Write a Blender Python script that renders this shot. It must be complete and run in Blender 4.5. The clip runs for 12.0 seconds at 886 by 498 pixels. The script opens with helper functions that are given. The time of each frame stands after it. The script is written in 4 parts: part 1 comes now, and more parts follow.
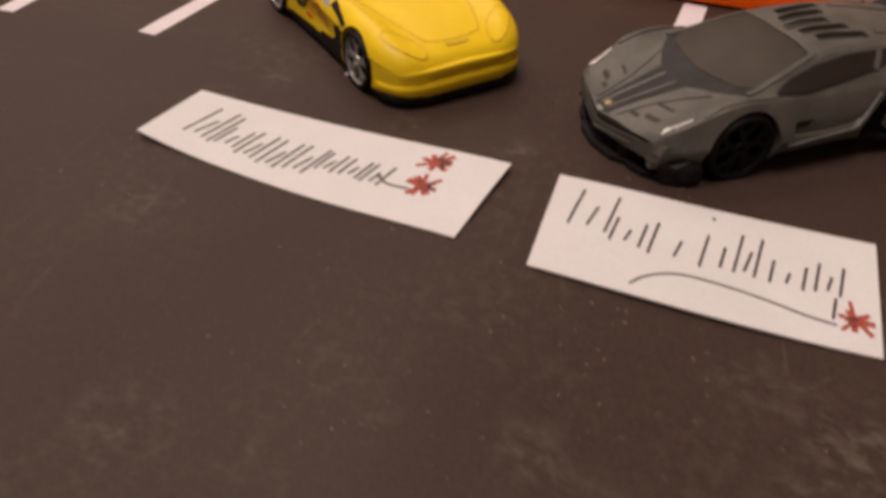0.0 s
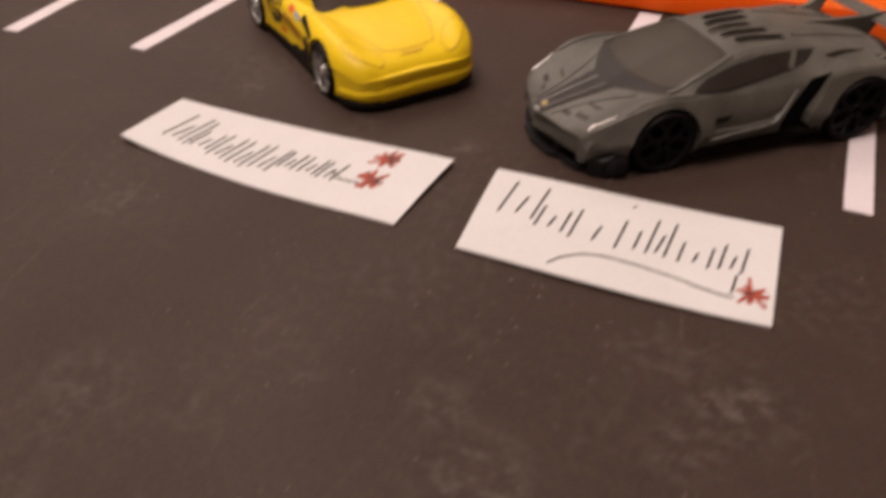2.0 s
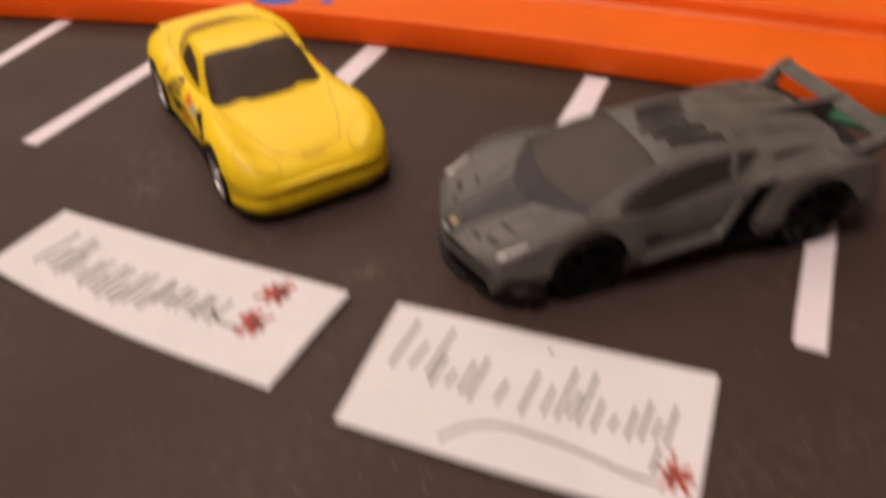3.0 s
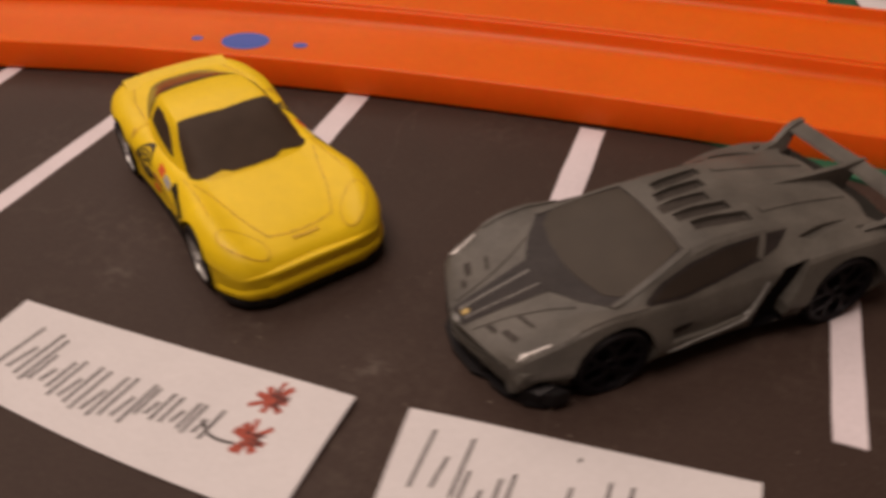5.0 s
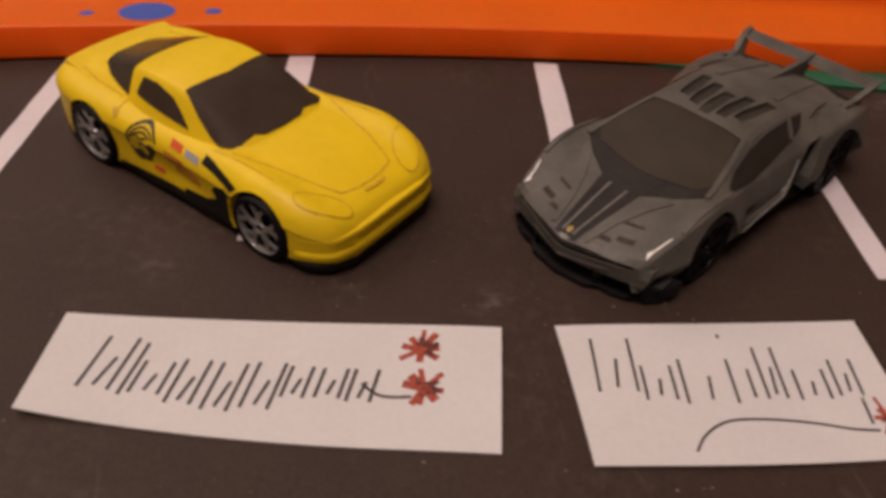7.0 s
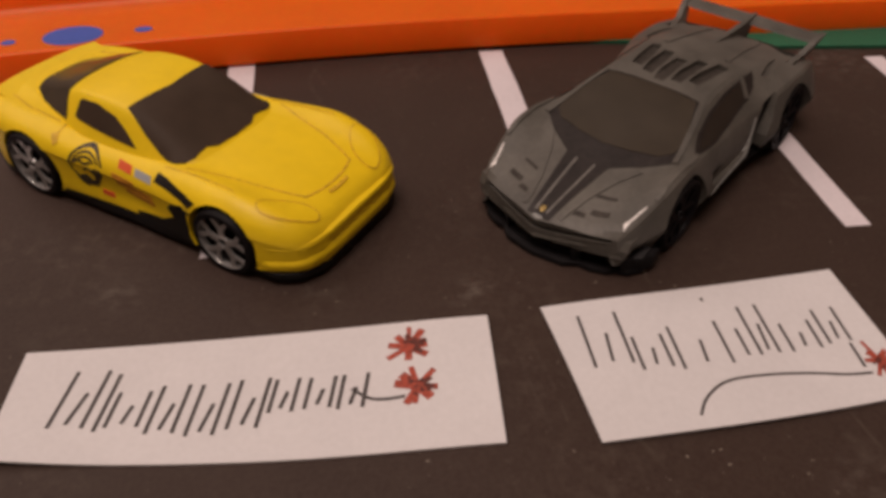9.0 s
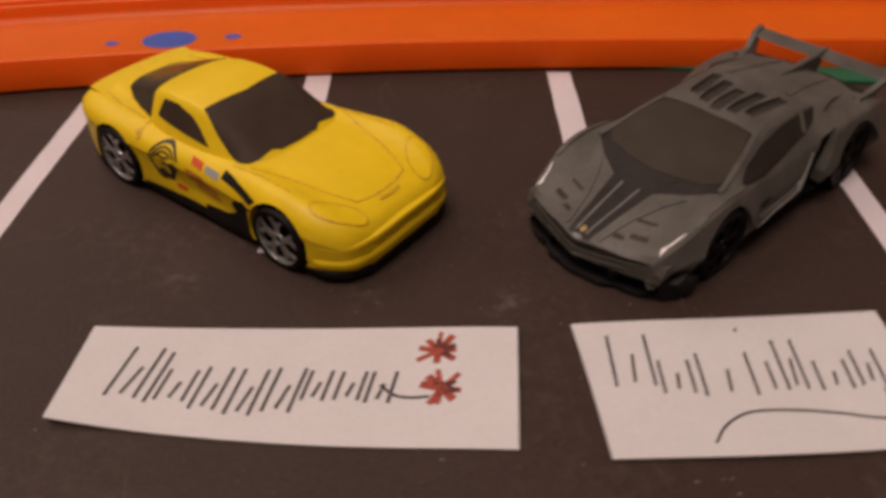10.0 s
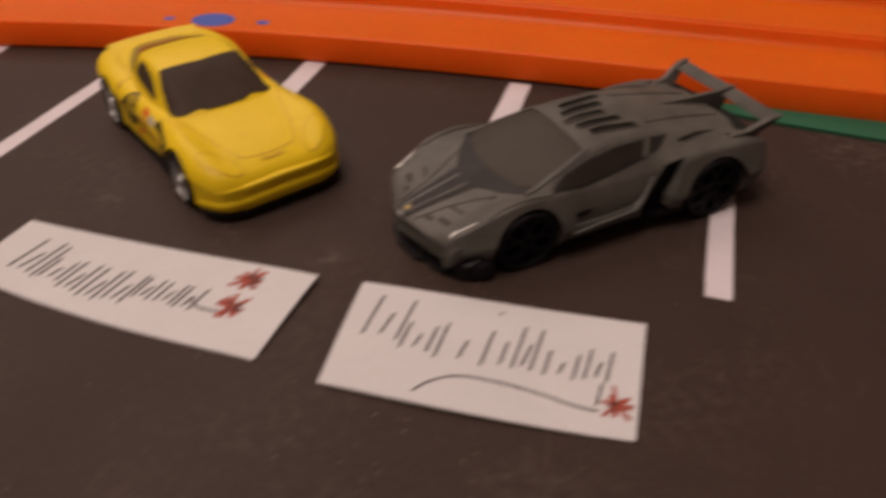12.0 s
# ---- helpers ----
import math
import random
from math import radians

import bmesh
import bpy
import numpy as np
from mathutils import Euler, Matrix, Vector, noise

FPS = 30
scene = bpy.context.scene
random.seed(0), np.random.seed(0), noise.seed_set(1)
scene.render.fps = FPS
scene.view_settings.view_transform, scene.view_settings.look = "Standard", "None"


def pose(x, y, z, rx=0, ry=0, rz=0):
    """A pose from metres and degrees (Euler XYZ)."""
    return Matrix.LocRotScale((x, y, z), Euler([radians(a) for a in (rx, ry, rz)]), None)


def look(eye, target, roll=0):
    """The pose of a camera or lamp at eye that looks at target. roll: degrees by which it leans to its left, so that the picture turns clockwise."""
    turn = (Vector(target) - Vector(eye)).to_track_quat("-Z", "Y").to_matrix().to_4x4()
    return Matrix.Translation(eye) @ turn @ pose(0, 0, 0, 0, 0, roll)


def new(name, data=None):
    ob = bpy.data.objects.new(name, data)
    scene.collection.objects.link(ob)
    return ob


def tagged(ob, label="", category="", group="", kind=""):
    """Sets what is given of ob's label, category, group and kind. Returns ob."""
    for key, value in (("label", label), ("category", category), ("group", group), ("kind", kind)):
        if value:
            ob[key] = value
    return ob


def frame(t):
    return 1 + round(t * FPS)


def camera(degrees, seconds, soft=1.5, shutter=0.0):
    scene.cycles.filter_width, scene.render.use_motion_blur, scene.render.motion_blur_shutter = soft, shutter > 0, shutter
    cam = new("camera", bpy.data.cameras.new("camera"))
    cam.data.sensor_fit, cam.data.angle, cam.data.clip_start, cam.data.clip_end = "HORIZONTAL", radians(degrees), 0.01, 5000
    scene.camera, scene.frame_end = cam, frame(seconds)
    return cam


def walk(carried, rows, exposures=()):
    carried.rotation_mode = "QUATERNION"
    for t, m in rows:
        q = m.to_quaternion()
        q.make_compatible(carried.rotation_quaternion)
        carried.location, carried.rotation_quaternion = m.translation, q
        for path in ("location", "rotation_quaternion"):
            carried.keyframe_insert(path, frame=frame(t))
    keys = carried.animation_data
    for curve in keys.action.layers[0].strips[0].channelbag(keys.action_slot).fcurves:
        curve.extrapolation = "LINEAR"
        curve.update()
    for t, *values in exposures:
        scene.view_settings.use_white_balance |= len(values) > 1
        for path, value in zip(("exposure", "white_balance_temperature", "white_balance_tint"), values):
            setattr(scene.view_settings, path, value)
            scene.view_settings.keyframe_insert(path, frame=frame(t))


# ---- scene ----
CM = 0.01  # the plan below is in centimetres, the meshes in metres
cam = camera(60.0, 12.0, soft=3.8, shutter=0.9)
PATH = [
    (0, (4.364, -11.994, 7.378), (1.471, -4.898, 0.953), 2.01),
    (0.5, (5.228, -12.392, 6.793), (2.149, -5.259, 0.497), 1.31),
    (0.8, (5.898, -12.695, 6.685), (2.735, -5.551, 0.443), 0.63),
    (1, (5.849, -12.808, 7.057), (2.702, -5.688, 0.779), 0.09),
    (1.2, (5.737, -13.164, 6.989), (2.622, -5.936, 0.820), 0.60),
    (1.5, (5.849, -13.095, 7.510), (2.689, -5.988, 1.225), 0.25),
    (2, (6.082, -12.597, 7.845), (2.858, -5.523, 1.555), -0.00),
    (2.2, (6.585, -12.081, 8.353), (3.286, -5.051, 2.053), -0.80),
    (2.5, (7.115, -10.976, 8.538), (3.761, -3.978, 2.231), -2.01),
    (2.7, (6.955, -10.948, 8.322), (3.519, -3.930, 2.082), -1.66),
    (2.8, (7.010, -10.233, 8.457), (3.635, -3.263, 2.131), -2.38),
    (3, (6.624, -9.192, 8.695), (3.302, -2.272, 2.286), -2.47),
    (3.2, (5.810, -8.568, 9.398), (2.569, -1.637, 2.959), -2.09),
    (4.8, (5.722, -7.795, 9.026), (2.766, -0.749, 2.576), -1.19),
    (5, (5.187, -7.981, 9.160), (2.414, -0.823, 2.752), -1.08),
    (5.5, (3.906, -9.000, 9.083), (1.938, -1.595, 2.657), 1.24),
    (5.6, (3.880, -9.035, 9.152), (2.121, -1.536, 2.775), 1.70),
    (5.8, (3.233, -9.236, 8.847), (2.144, -1.542, 2.552), 3.87),
    (6, (2.697, -9.437, 8.889), (1.615, -1.877, 2.433), 2.59),
    (6.5, (1.189, -9.873, 8.454), (0.757, -2.254, 1.991), 3.27),
    (6.6, (0.890, -9.803, 8.560), (0.682, -2.243, 2.018), 3.82),
    (8.3, (-0.783, -9.068, 7.920), (0.444, -1.490, 1.511), 2.76),
    (8.5, (-0.780, -9.023, 8.094), (0.515, -1.501, 1.632), 2.67),
    (8.7, (-0.624, -9.156, 8.086), (0.474, -1.583, 1.647), 2.17),
    (9, (-0.389, -9.355, 8.073), (0.672, -1.758, 1.658), 1.42),
    (9.3, (-0.451, -9.259, 8.154), (0.658, -1.617, 1.801), 2.24),
    (9.5, (-0.280, -9.364, 8.237), (0.393, -1.695, 1.855), 1.01),
    (9.7, (-0.139, -9.622, 8.218), (0.337, -1.896, 1.888), 1.55),
    (10, (0.248, -9.809, 8.364), (0.228, -2.039, 2.069), 0.53),
    (10.2, (1.049, -9.996, 8.502), (0.741, -2.159, 2.298), 1.24),
    (10.5, (2.288, -10.226, 8.747), (1.608, -2.359, 2.612), 0.91),
    (10.6, (2.637, -10.367, 8.866), (1.738, -2.514, 2.741), 0.80),
    (10.7, (2.794, -10.456, 9.155), (1.751, -2.636, 3.010), 0.46),
    (11, (3.264, -10.722, 10.021), (1.507, -2.903, 4.040), -0.57),
    (11.2, (3.489, -11.009, 10.099), (1.448, -3.139, 4.277), 0.23),
    (11.4, (4.219, -11.154, 9.974), (1.891, -3.373, 4.140), 0.30),
    (11.5, (4.745, -11.195, 9.778), (2.278, -3.493, 3.896), -0.62),
    (11.8, (5.922, -11.424, 8.793), (3.542, -3.789, 2.789), 0.58),
    (12, (6.622, -10.953, 9.055), (4.227, -3.455, 2.887), -0.53),
]
EXPOSURES = [(0.0, 0.22, 6180, 7), (2.0, 0.41, 6150, 7), (3.2, 0.26, 6150, 9), (4.8, -0.07, 6400, 10), (8.5, -0.18, 6300, 11), (12.0, -0.22, 6330, 11)]
walk(cam, [(t, look([v * CM for v in eye], [v * CM for v in target], roll)) for t, eye, target, roll in PATH], EXPOSURES)

# ---- light: two unseen soft warm lamps, added in mid-air in a closed room ----
world = bpy.data.worlds.new("world")
world.use_nodes = True
world.node_tree.nodes["Background"].inputs["Color"].default_value = (1.0, 0.82, 0.66, 1)
world.node_tree.nodes["Background"].inputs["Strength"].default_value = 0.008
scene.world = world


def area_lamp(name, eye, target, size, watts, colour):
    data = bpy.data.lights.new(name, "AREA")
    data.shape, data.size, data.energy, data.color = "DISK", size, watts, colour
    ob = new(name, data)
    ob.matrix_world = look(eye, target)
    return tagged(ob, kind="structure")


area_lamp("unseen_lamp", (-0.75, 0.6, 1.15), (0, 0.0, 0), 1.3, 10, (1.0, 0.78, 0.66))
area_lamp("unseen_lamp", (-0.25, -0.35, 1.7), (0, 0.1, 0), 0.9, 25, (1.0, 0.78, 0.66))


# ---- materials ----
def material(name, colour, rough=0.5, metal=0.0, coat=0.0, spec=0.5, grain=0.0, grain_size=0.001, bump=0.0, bump_size=0.0005, stain=0.0, stain_size=0.02, sheen=None):
    """A principled material with colour varied at two scales and a fine relief; sizes in metres."""
    m = bpy.data.materials.new(name)
    m.use_nodes = True
    nt = m.node_tree
    b = nt.nodes["Principled BSDF"]
    b.inputs["Roughness"].default_value, b.inputs["Metallic"].default_value = rough, metal
    b.inputs["Coat Weight"].default_value, b.inputs["Coat Roughness"].default_value = coat, 0.15
    b.inputs["Specular IOR Level"].default_value = spec
    b.inputs["Base Color"].default_value = (*colour, 1)
    where = nt.nodes.new("ShaderNodeTexCoord")
    last = None
    for amount, size in ((grain, grain_size), (stain, stain_size)):
        if not amount:
            continue
        n = nt.nodes.new("ShaderNodeTexNoise")
        n.inputs["Scale"].default_value, n.inputs["Detail"].default_value = 1 / size, 4
        nt.links.new(where.outputs["Object"], n.inputs["Vector"])
        ramp = nt.nodes.new("ShaderNodeMapRange")
        ramp.inputs["From Min"].default_value, ramp.inputs["From Max"].default_value = 0.3, 0.7
        ramp.inputs["To Min"].default_value, ramp.inputs["To Max"].default_value = 1 - amount, 1 + amount
        nt.links.new(n.outputs["Fac"], ramp.inputs["Value"])
        mix = nt.nodes.new("ShaderNodeVectorMath")
        mix.operation = "SCALE"
        if last:
            nt.links.new(last, mix.inputs[0])
        else:
            mix.inputs[0].default_value = colour
        nt.links.new(ramp.outputs["Result"], mix.inputs["Scale"])
        last = mix.outputs["Vector"]
    if last:
        nt.links.new(last, b.inputs["Base Color"])
    if bump:
        n = nt.nodes.new("ShaderNodeTexNoise")
        n.inputs["Scale"].default_value, n.inputs["Detail"].default_value = 1 / bump_size, 3
        nt.links.new(where.outputs["Object"], n.inputs["Vector"])
        relief = nt.nodes.new("ShaderNodeBump")
        relief.inputs["Strength"].default_value, relief.inputs["Distance"].default_value = bump, 0.0002
        nt.links.new(n.outputs["Fac"], relief.inputs["Height"])
        nt.links.new(relief.outputs["Normal"], b.inputs["Normal"])
    return m


def chalky_board():
    """Dark brown-black card with pale dust specks, smears and scuffs."""
    m = material("board", (0.042, 0.032, 0.027), rough=0.55, spec=0.17, bump=0.2, bump_size=0.0006)
    nt = m.node_tree
    b = nt.nodes["Principled BSDF"]
    where = nt.nodes.new("ShaderNodeTexCoord")

    def noise_field(scale, detail, low, high, stretch=(1, 1, 1), at=(0, 0, 0)):
        mp = nt.nodes.new("ShaderNodeMapping")
        mp.inputs["Scale"].default_value, mp.inputs["Location"].default_value = stretch, at
        nt.links.new(where.outputs["Object"], mp.inputs["Vector"])
        n = nt.nodes.new("ShaderNodeTexNoise")
        n.inputs["Scale"].default_value, n.inputs["Detail"].default_value = scale, detail
        n.inputs["Roughness"].default_value = 0.6
        nt.links.new(mp.outputs["Vector"], n.inputs["Vector"])
        r = nt.nodes.new("ShaderNodeMapRange")
        r.inputs["From Min"].default_value, r.inputs["From Max"].default_value = low, high
        nt.links.new(n.outputs["Fac"], r.inputs["Value"])
        return r.outputs["Result"]

    def times(a, c):
        n = nt.nodes.new("ShaderNodeMath")
        n.operation = "MULTIPLY"
        for k, v in enumerate((a, c)):
            if isinstance(v, (int, float)):
                n.inputs[k].default_value = v
            else:
                nt.links.new(v, n.inputs[k])
        return n.outputs[0]

    def blend(fac, colour, under):
        n = nt.nodes.new("ShaderNodeMixRGB")
        nt.links.new(fac, n.inputs["Fac"])
        if isinstance(under, tuple):
            n.inputs["Color1"].default_value = (*under, 1)
        else:
            nt.links.new(under, n.inputs["Color1"])
        n.inputs["Color2"].default_value = (*colour, 1)
        return n.outputs["Color"]

    patchy = noise_field(480, 9, 0.46, 0.84, (0.6, 1, 1), (5, 5, 0))
    cloud = noise_field(28, 3, 0.35, 0.7)
    c = blend(times(cloud, 0.45), (0.049, 0.0310, 0.0250), (0.0325, 0.0195, 0.0158))
    dust = times(noise_field(420, 6, 0.46, 0.80), noise_field(32, 3, 0.46, 0.74, at=(3, 1, 0)))
    c = blend(times(dust, 0.27), (0.20, 0.165, 0.132), c)
    mottle = noise_field(1500, 3, 0.30, 0.72, at=(4, 6, 0))
    c = blend(times(mottle, 0.28), (0.085, 0.064, 0.05), c)
    for x, y, size, amount in ((6.9, -5.1, 1.1, 0.9), (6.4, -6.1, 0.8, 0.6), (4.2, -7.7, 1.2, 0.9), (3.4, -6.8, 0.7, 0.7), (-3.8, -5.0, 0.9, 0.7), (-0.9, -10.2, 0.9, 0.7), (1.7, -7.2, 0.6, 0.5), (-1.0, -0.8, 0.6, 0.5), (1.4, -1.0, 0.5, 0.7), (-4.1, -0.4, 0.7, 0.7), (10.9, 6.4, 1.6, 0.8), (8.6, -7.5, 1.5, 0.7), (5.6, -4.7, 0.8, 0.6), (-1.1, -8.4, 1.2, 0.5), (5.6, -8.3, 0.9, 0.6), (1.2, -1.1, 0.7, 0.6)):
        far = nt.nodes.new("ShaderNodeVectorMath")
        far.operation = "DISTANCE"
        nt.links.new(where.outputs["Object"], far.inputs[0])
        far.inputs[1].default_value = (x * CM, y * CM, 0)
        near = nt.nodes.new("ShaderNodeMapRange")
        near.interpolation_type = "SMOOTHSTEP"
        near.inputs["From Min"].default_value, near.inputs["From Max"].default_value = 0.0, size * CM
        near.inputs["To Min"].default_value, near.inputs["To Max"].default_value = amount, 0.0
        nt.links.new(far.outputs["Value"], near.inputs["Value"])
        c = blend(times(near.outputs["Result"], times(patchy, 0.62)), (0.21, 0.182, 0.155), c)
    speck = times(noise_field(900, 2, 0.695, 0.78), noise_field(40, 2, 0.44, 0.64, at=(7, 2, 0)))
    c = blend(times(speck, 0.7), (0.34, 0.29, 0.24), c)
    scuff = times(noise_field(160, 4, 0.66, 0.74, (0.25, 2.2, 1)), noise_field(30, 2, 0.5, 0.66, at=(1, 9, 0)))
    c = blend(times(scuff, 0.22), (0.2, 0.165, 0.135), c)
    # fine curved scratches: narrow bands of a smooth field, broken up by a coarser one
    for scale, at, turn, strength in ((34, (2, 4, 0), 0.5, 0.22), (52, (8, 3, 0), 2.0, 0.18), (24, (5, 11, 0), 1.2, 0.16)):
        mp = nt.nodes.new("ShaderNodeMapping")
        mp.inputs["Scale"].default_value, mp.inputs["Location"].default_value, mp.inputs["Rotation"].default_value = (1, 0.35, 1), at, (0, 0, turn)
        nt.links.new(where.outputs["Object"], mp.inputs["Vector"])
        n = nt.nodes.new("ShaderNodeTexNoise")
        n.inputs["Scale"].default_value, n.inputs["Detail"].default_value = scale, 0.6
        nt.links.new(mp.outputs["Vector"], n.inputs["Vector"])
        off = nt.nodes.new("ShaderNodeMath")
        off.operation = "SUBTRACT"
        nt.links.new(n.outputs["Fac"], off.inputs[0])
        off.inputs[1].default_value = 0.5
        size = nt.nodes.new("ShaderNodeMath")
        size.operation = "ABSOLUTE"
        nt.links.new(off.outputs[0], size.inputs[0])
        band = nt.nodes.new("ShaderNodeMapRange")
        band.inputs["From Min"].default_value, band.inputs["From Max"].default_value = 0.0, 0.00022 * scale
        band.inputs["To Min"].default_value, band.inputs["To Max"].default_value = strength, 0.0
        nt.links.new(size.outputs[0], band.inputs["Value"])
        worn = times(noise_field(38, 2, 0.54, 0.66, at=(at[1], at[0], 0)), noise_field(500, 3, 0.35, 0.7))
        c = blend(times(band.outputs["Result"], worn), (0.20, 0.17, 0.135), c)
    nt.links.new(c, b.inputs["Base Color"])
    return m


BOARD = chalky_board()
PAPER = material("paper", (0.605, 0.588, 0.600), rough=0.75, spec=0.25, grain=0.03, grain_size=0.0008, bump=0.15, stain=0.03, stain_size=0.012)
TAPE = material("white_tape", (0.635, 0.58, 0.615), rough=0.6, spec=0.3, grain=0.04, grain_size=0.001, stain=0.05, stain_size=0.015)
GREEN = material("green_mat", (0.012, 0.11, 0.055), rough=0.65, grain=0.15, grain_size=0.0006, bump=0.3, stain=0.1, stain_size=0.03)
ORANGE = material("orange_plastic", (0.91, 0.168, 0.010), rough=0.36, spec=0.22, grain=0.03, grain_size=0.003, bump=0.06, bump_size=0.001, stain=0.06, stain_size=0.03)
shader = ORANGE.node_tree.nodes["Principled BSDF"]
shader.inputs["Subsurface Weight"].default_value = 0.35
shader.inputs["Subsurface Radius"].default_value = (1.0, 0.10, 0.03)
shader.inputs["Subsurface Scale"].default_value = 0.006
# thin moulded plastic lets some light through, deep red-orange
nodes, links = ORANGE.node_tree.nodes, ORANGE.node_tree.links
glow_through = nodes.new("ShaderNodeBsdfTranslucent")
glow_through.inputs["Color"].default_value = (0.95, 0.075, 0.004, 1)
mixed = nodes.new("ShaderNodeMixShader")
mixed.inputs["Fac"].default_value = 0.28
links.new(shader.outputs["BSDF"], mixed.inputs[1])
links.new(glow_through.outputs["BSDF"], mixed.inputs[2])
links.new(mixed.outputs["Shader"], nodes["Material Output"].inputs["Surface"])
BLUE = material("blue_plastic", (0.035, 0.085, 0.40), rough=0.5, grain=0.06, grain_size=0.001, bump=0.1)
HOLE_BROWN = material("brown_hole_fill", (0.20, 0.060, 0.022), rough=0.6, grain=0.3, grain_size=0.001)
YELLOW = material("yellow_enamel", (0.755, 0.530, 0.005), rough=0.45, coat=0.03, spec=0.3, grain=0.03, grain_size=0.002, bump=0.1, bump_size=0.0015, stain=0.04, stain_size=0.01)
# darker yellow that puts the shade of creases and moulded edges into colour
YELLOW_LINE = material("shaded_yellow_line", (0.56, 0.34, 0.010), rough=0.6, grain=0.3, grain_size=0.0012)
GREY = material("matt_grey_enamel", (0.087, 0.081, 0.071), rough=0.5, spec=0.35, grain=0.10, grain_size=0.0008, bump=0.25, bump_size=0.0006, stain=0.24, stain_size=0.007)
STRIPE = material("worn_black_stripe", (0.020, 0.016, 0.015), rough=0.5, spec=0.25, grain=0.3, grain_size=0.0008, stain=0.2, stain_size=0.004)
SPLITTER = material("dark_grey_plastic", (0.011, 0.010, 0.011), rough=0.55, spec=0.2, grain=0.2, grain_size=0.001)
RIB_GREY = material("pale_rib", (0.13, 0.122, 0.112), rough=0.45, grain=0.25, grain_size=0.001)
GREY_EDGE = material("pale_grey_trim", (0.20, 0.20, 0.19), rough=0.45, grain=0.2, grain_size=0.001)
CAR_BLACK = material("black_enamel", (0.020, 0.012, 0.011), rough=0.28, coat=0.7, spec=0.5, grain=0.1, grain_size=0.002, bump=0.05)
BLACK = material("black_plastic", (0.010, 0.009, 0.010), rough=0.5, spec=0.22, grain=0.2, grain_size=0.001, bump=0.1)
INK_BLACK = material("black_print_and_recess", (0.012, 0.010, 0.0095), rough=0.55, spec=0.15, grain=0.3, grain_size=0.0008)
SMOKE = material("smoked_window", (0.046, 0.031, 0.022), rough=0.6, spec=0.12, grain=0.12, grain_size=0.004, bump=0.05)
SMOKE_WARM = material("tinted_window", (0.042, 0.032, 0.022), rough=0.16, spec=0.5, grain=0.1, grain_size=0.003)
SMOKE_GREY = material("grey_smoked_window", (0.042, 0.0335, 0.0245), rough=0.42, spec=0.2, grain=0.1, grain_size=0.004, bump=0.05)
RUBBER = material("tyre_plastic", (0.006, 0.005, 0.006), rough=0.55, spec=0.12, grain=0.2, grain_size=0.001)
CHROME = material("chrome", (0.50, 0.49, 0.48), rough=0.33, metal=0.7, grain=0.05, grain_size=0.001)
DARK_RIM = material("dark_rim", (0.007, 0.006, 0.008), rough=0.45, spec=0.16)
PIT = material("deep_black", (0.004, 0.0035, 0.004), rough=0.8, spec=0.05, grain=0.2, grain_size=0.001)
# for the printed roof vents, and for recess shade coloured onto the bonnet
VENT = material("vent_print_and_shade", (0.044, 0.038, 0.033), rough=0.6, spec=0.15, grain=0.3, grain_size=0.0008)
SMOKE_DARK = material("dark_smoked_window", (0.024, 0.018, 0.014), rough=0.45, spec=0.2, grain=0.1, grain_size=0.004)
PEN = material("pen_ink", (0.045, 0.038, 0.036), rough=0.7, grain=0.3, grain_size=0.0006)
RED_PEN = material("red_pen", (0.31, 0.050, 0.026), rough=0.7, grain=0.35, grain_size=0.0006)
RED_DARK = material("dark_red_pen", (0.09, 0.018, 0.012), rough=0.7, grain=0.4, grain_size=0.0006)
RED_DEEP = material("deep_red_print", (0.20, 0.018, 0.022), rough=0.4, grain=0.1)
RED = material("red_print", (0.62, 0.09, 0.02), rough=0.5)
SILVER = material("silver_print", (0.30, 0.31, 0.33), rough=0.5)
OLIVE = material("faded_print", (0.46, 0.19, 0.014), rough=0.5, grain=0.3, grain_size=0.0008)
OLIVE_DARK = material("dark_faded_print", (0.036, 0.025, 0.010), rough=0.55, grain=0.4, grain_size=0.0008)
WHITE = material("white_print", (0.72, 0.70, 0.66), rough=0.5, grain=0.1, grain_size=0.001)
LENS_WHITE = material("dull_white_print", (0.74, 0.72, 0.70), rough=0.5, grain=0.25, grain_size=0.0008)
GOLD = material("gold_print", (0.36, 0.26, 0.09), rough=0.35, metal=0.5)
WALL = material("wall_paint", (0.38, 0.32, 0.27), rough=0.85, grain=0.03, grain_size=0.01, stain=0.05, stain_size=0.4)
DARK_FLOOR = material("room_floor", (0.12, 0.07, 0.04), rough=0.5, grain=0.1, grain_size=0.01, stain=0.15, stain_size=0.2)


# ---- helpers for shapes (all in centimetres) ----
from mathutils.bvhtree import BVHTree


def board_rise(x, y):
    """The dark board bows up a little between the two cards."""
    along = math.exp(-(((y + 3.2) / 3.0) ** 2)) if y > -3.2 else 1.0 / (1 + math.exp(-(y + 12) / 1.2))
    return 0.27 * math.exp(-(((x - 1.8) / 2.7) ** 2)) * along


def part(name, bm, mat, parent=None, label="", smooth=None, category="", group="", kind=""):
    """Links a bmesh drawn in centimetres as one mesh object. smooth: degrees above which an edge stays sharp."""
    me = bpy.data.meshes.new(name)
    bmesh.ops.recalc_face_normals(bm, faces=bm.faces)
    bm.to_mesh(me)
    bm.free()
    return hang(name, me, mat, parent, label, smooth, category, group, kind)


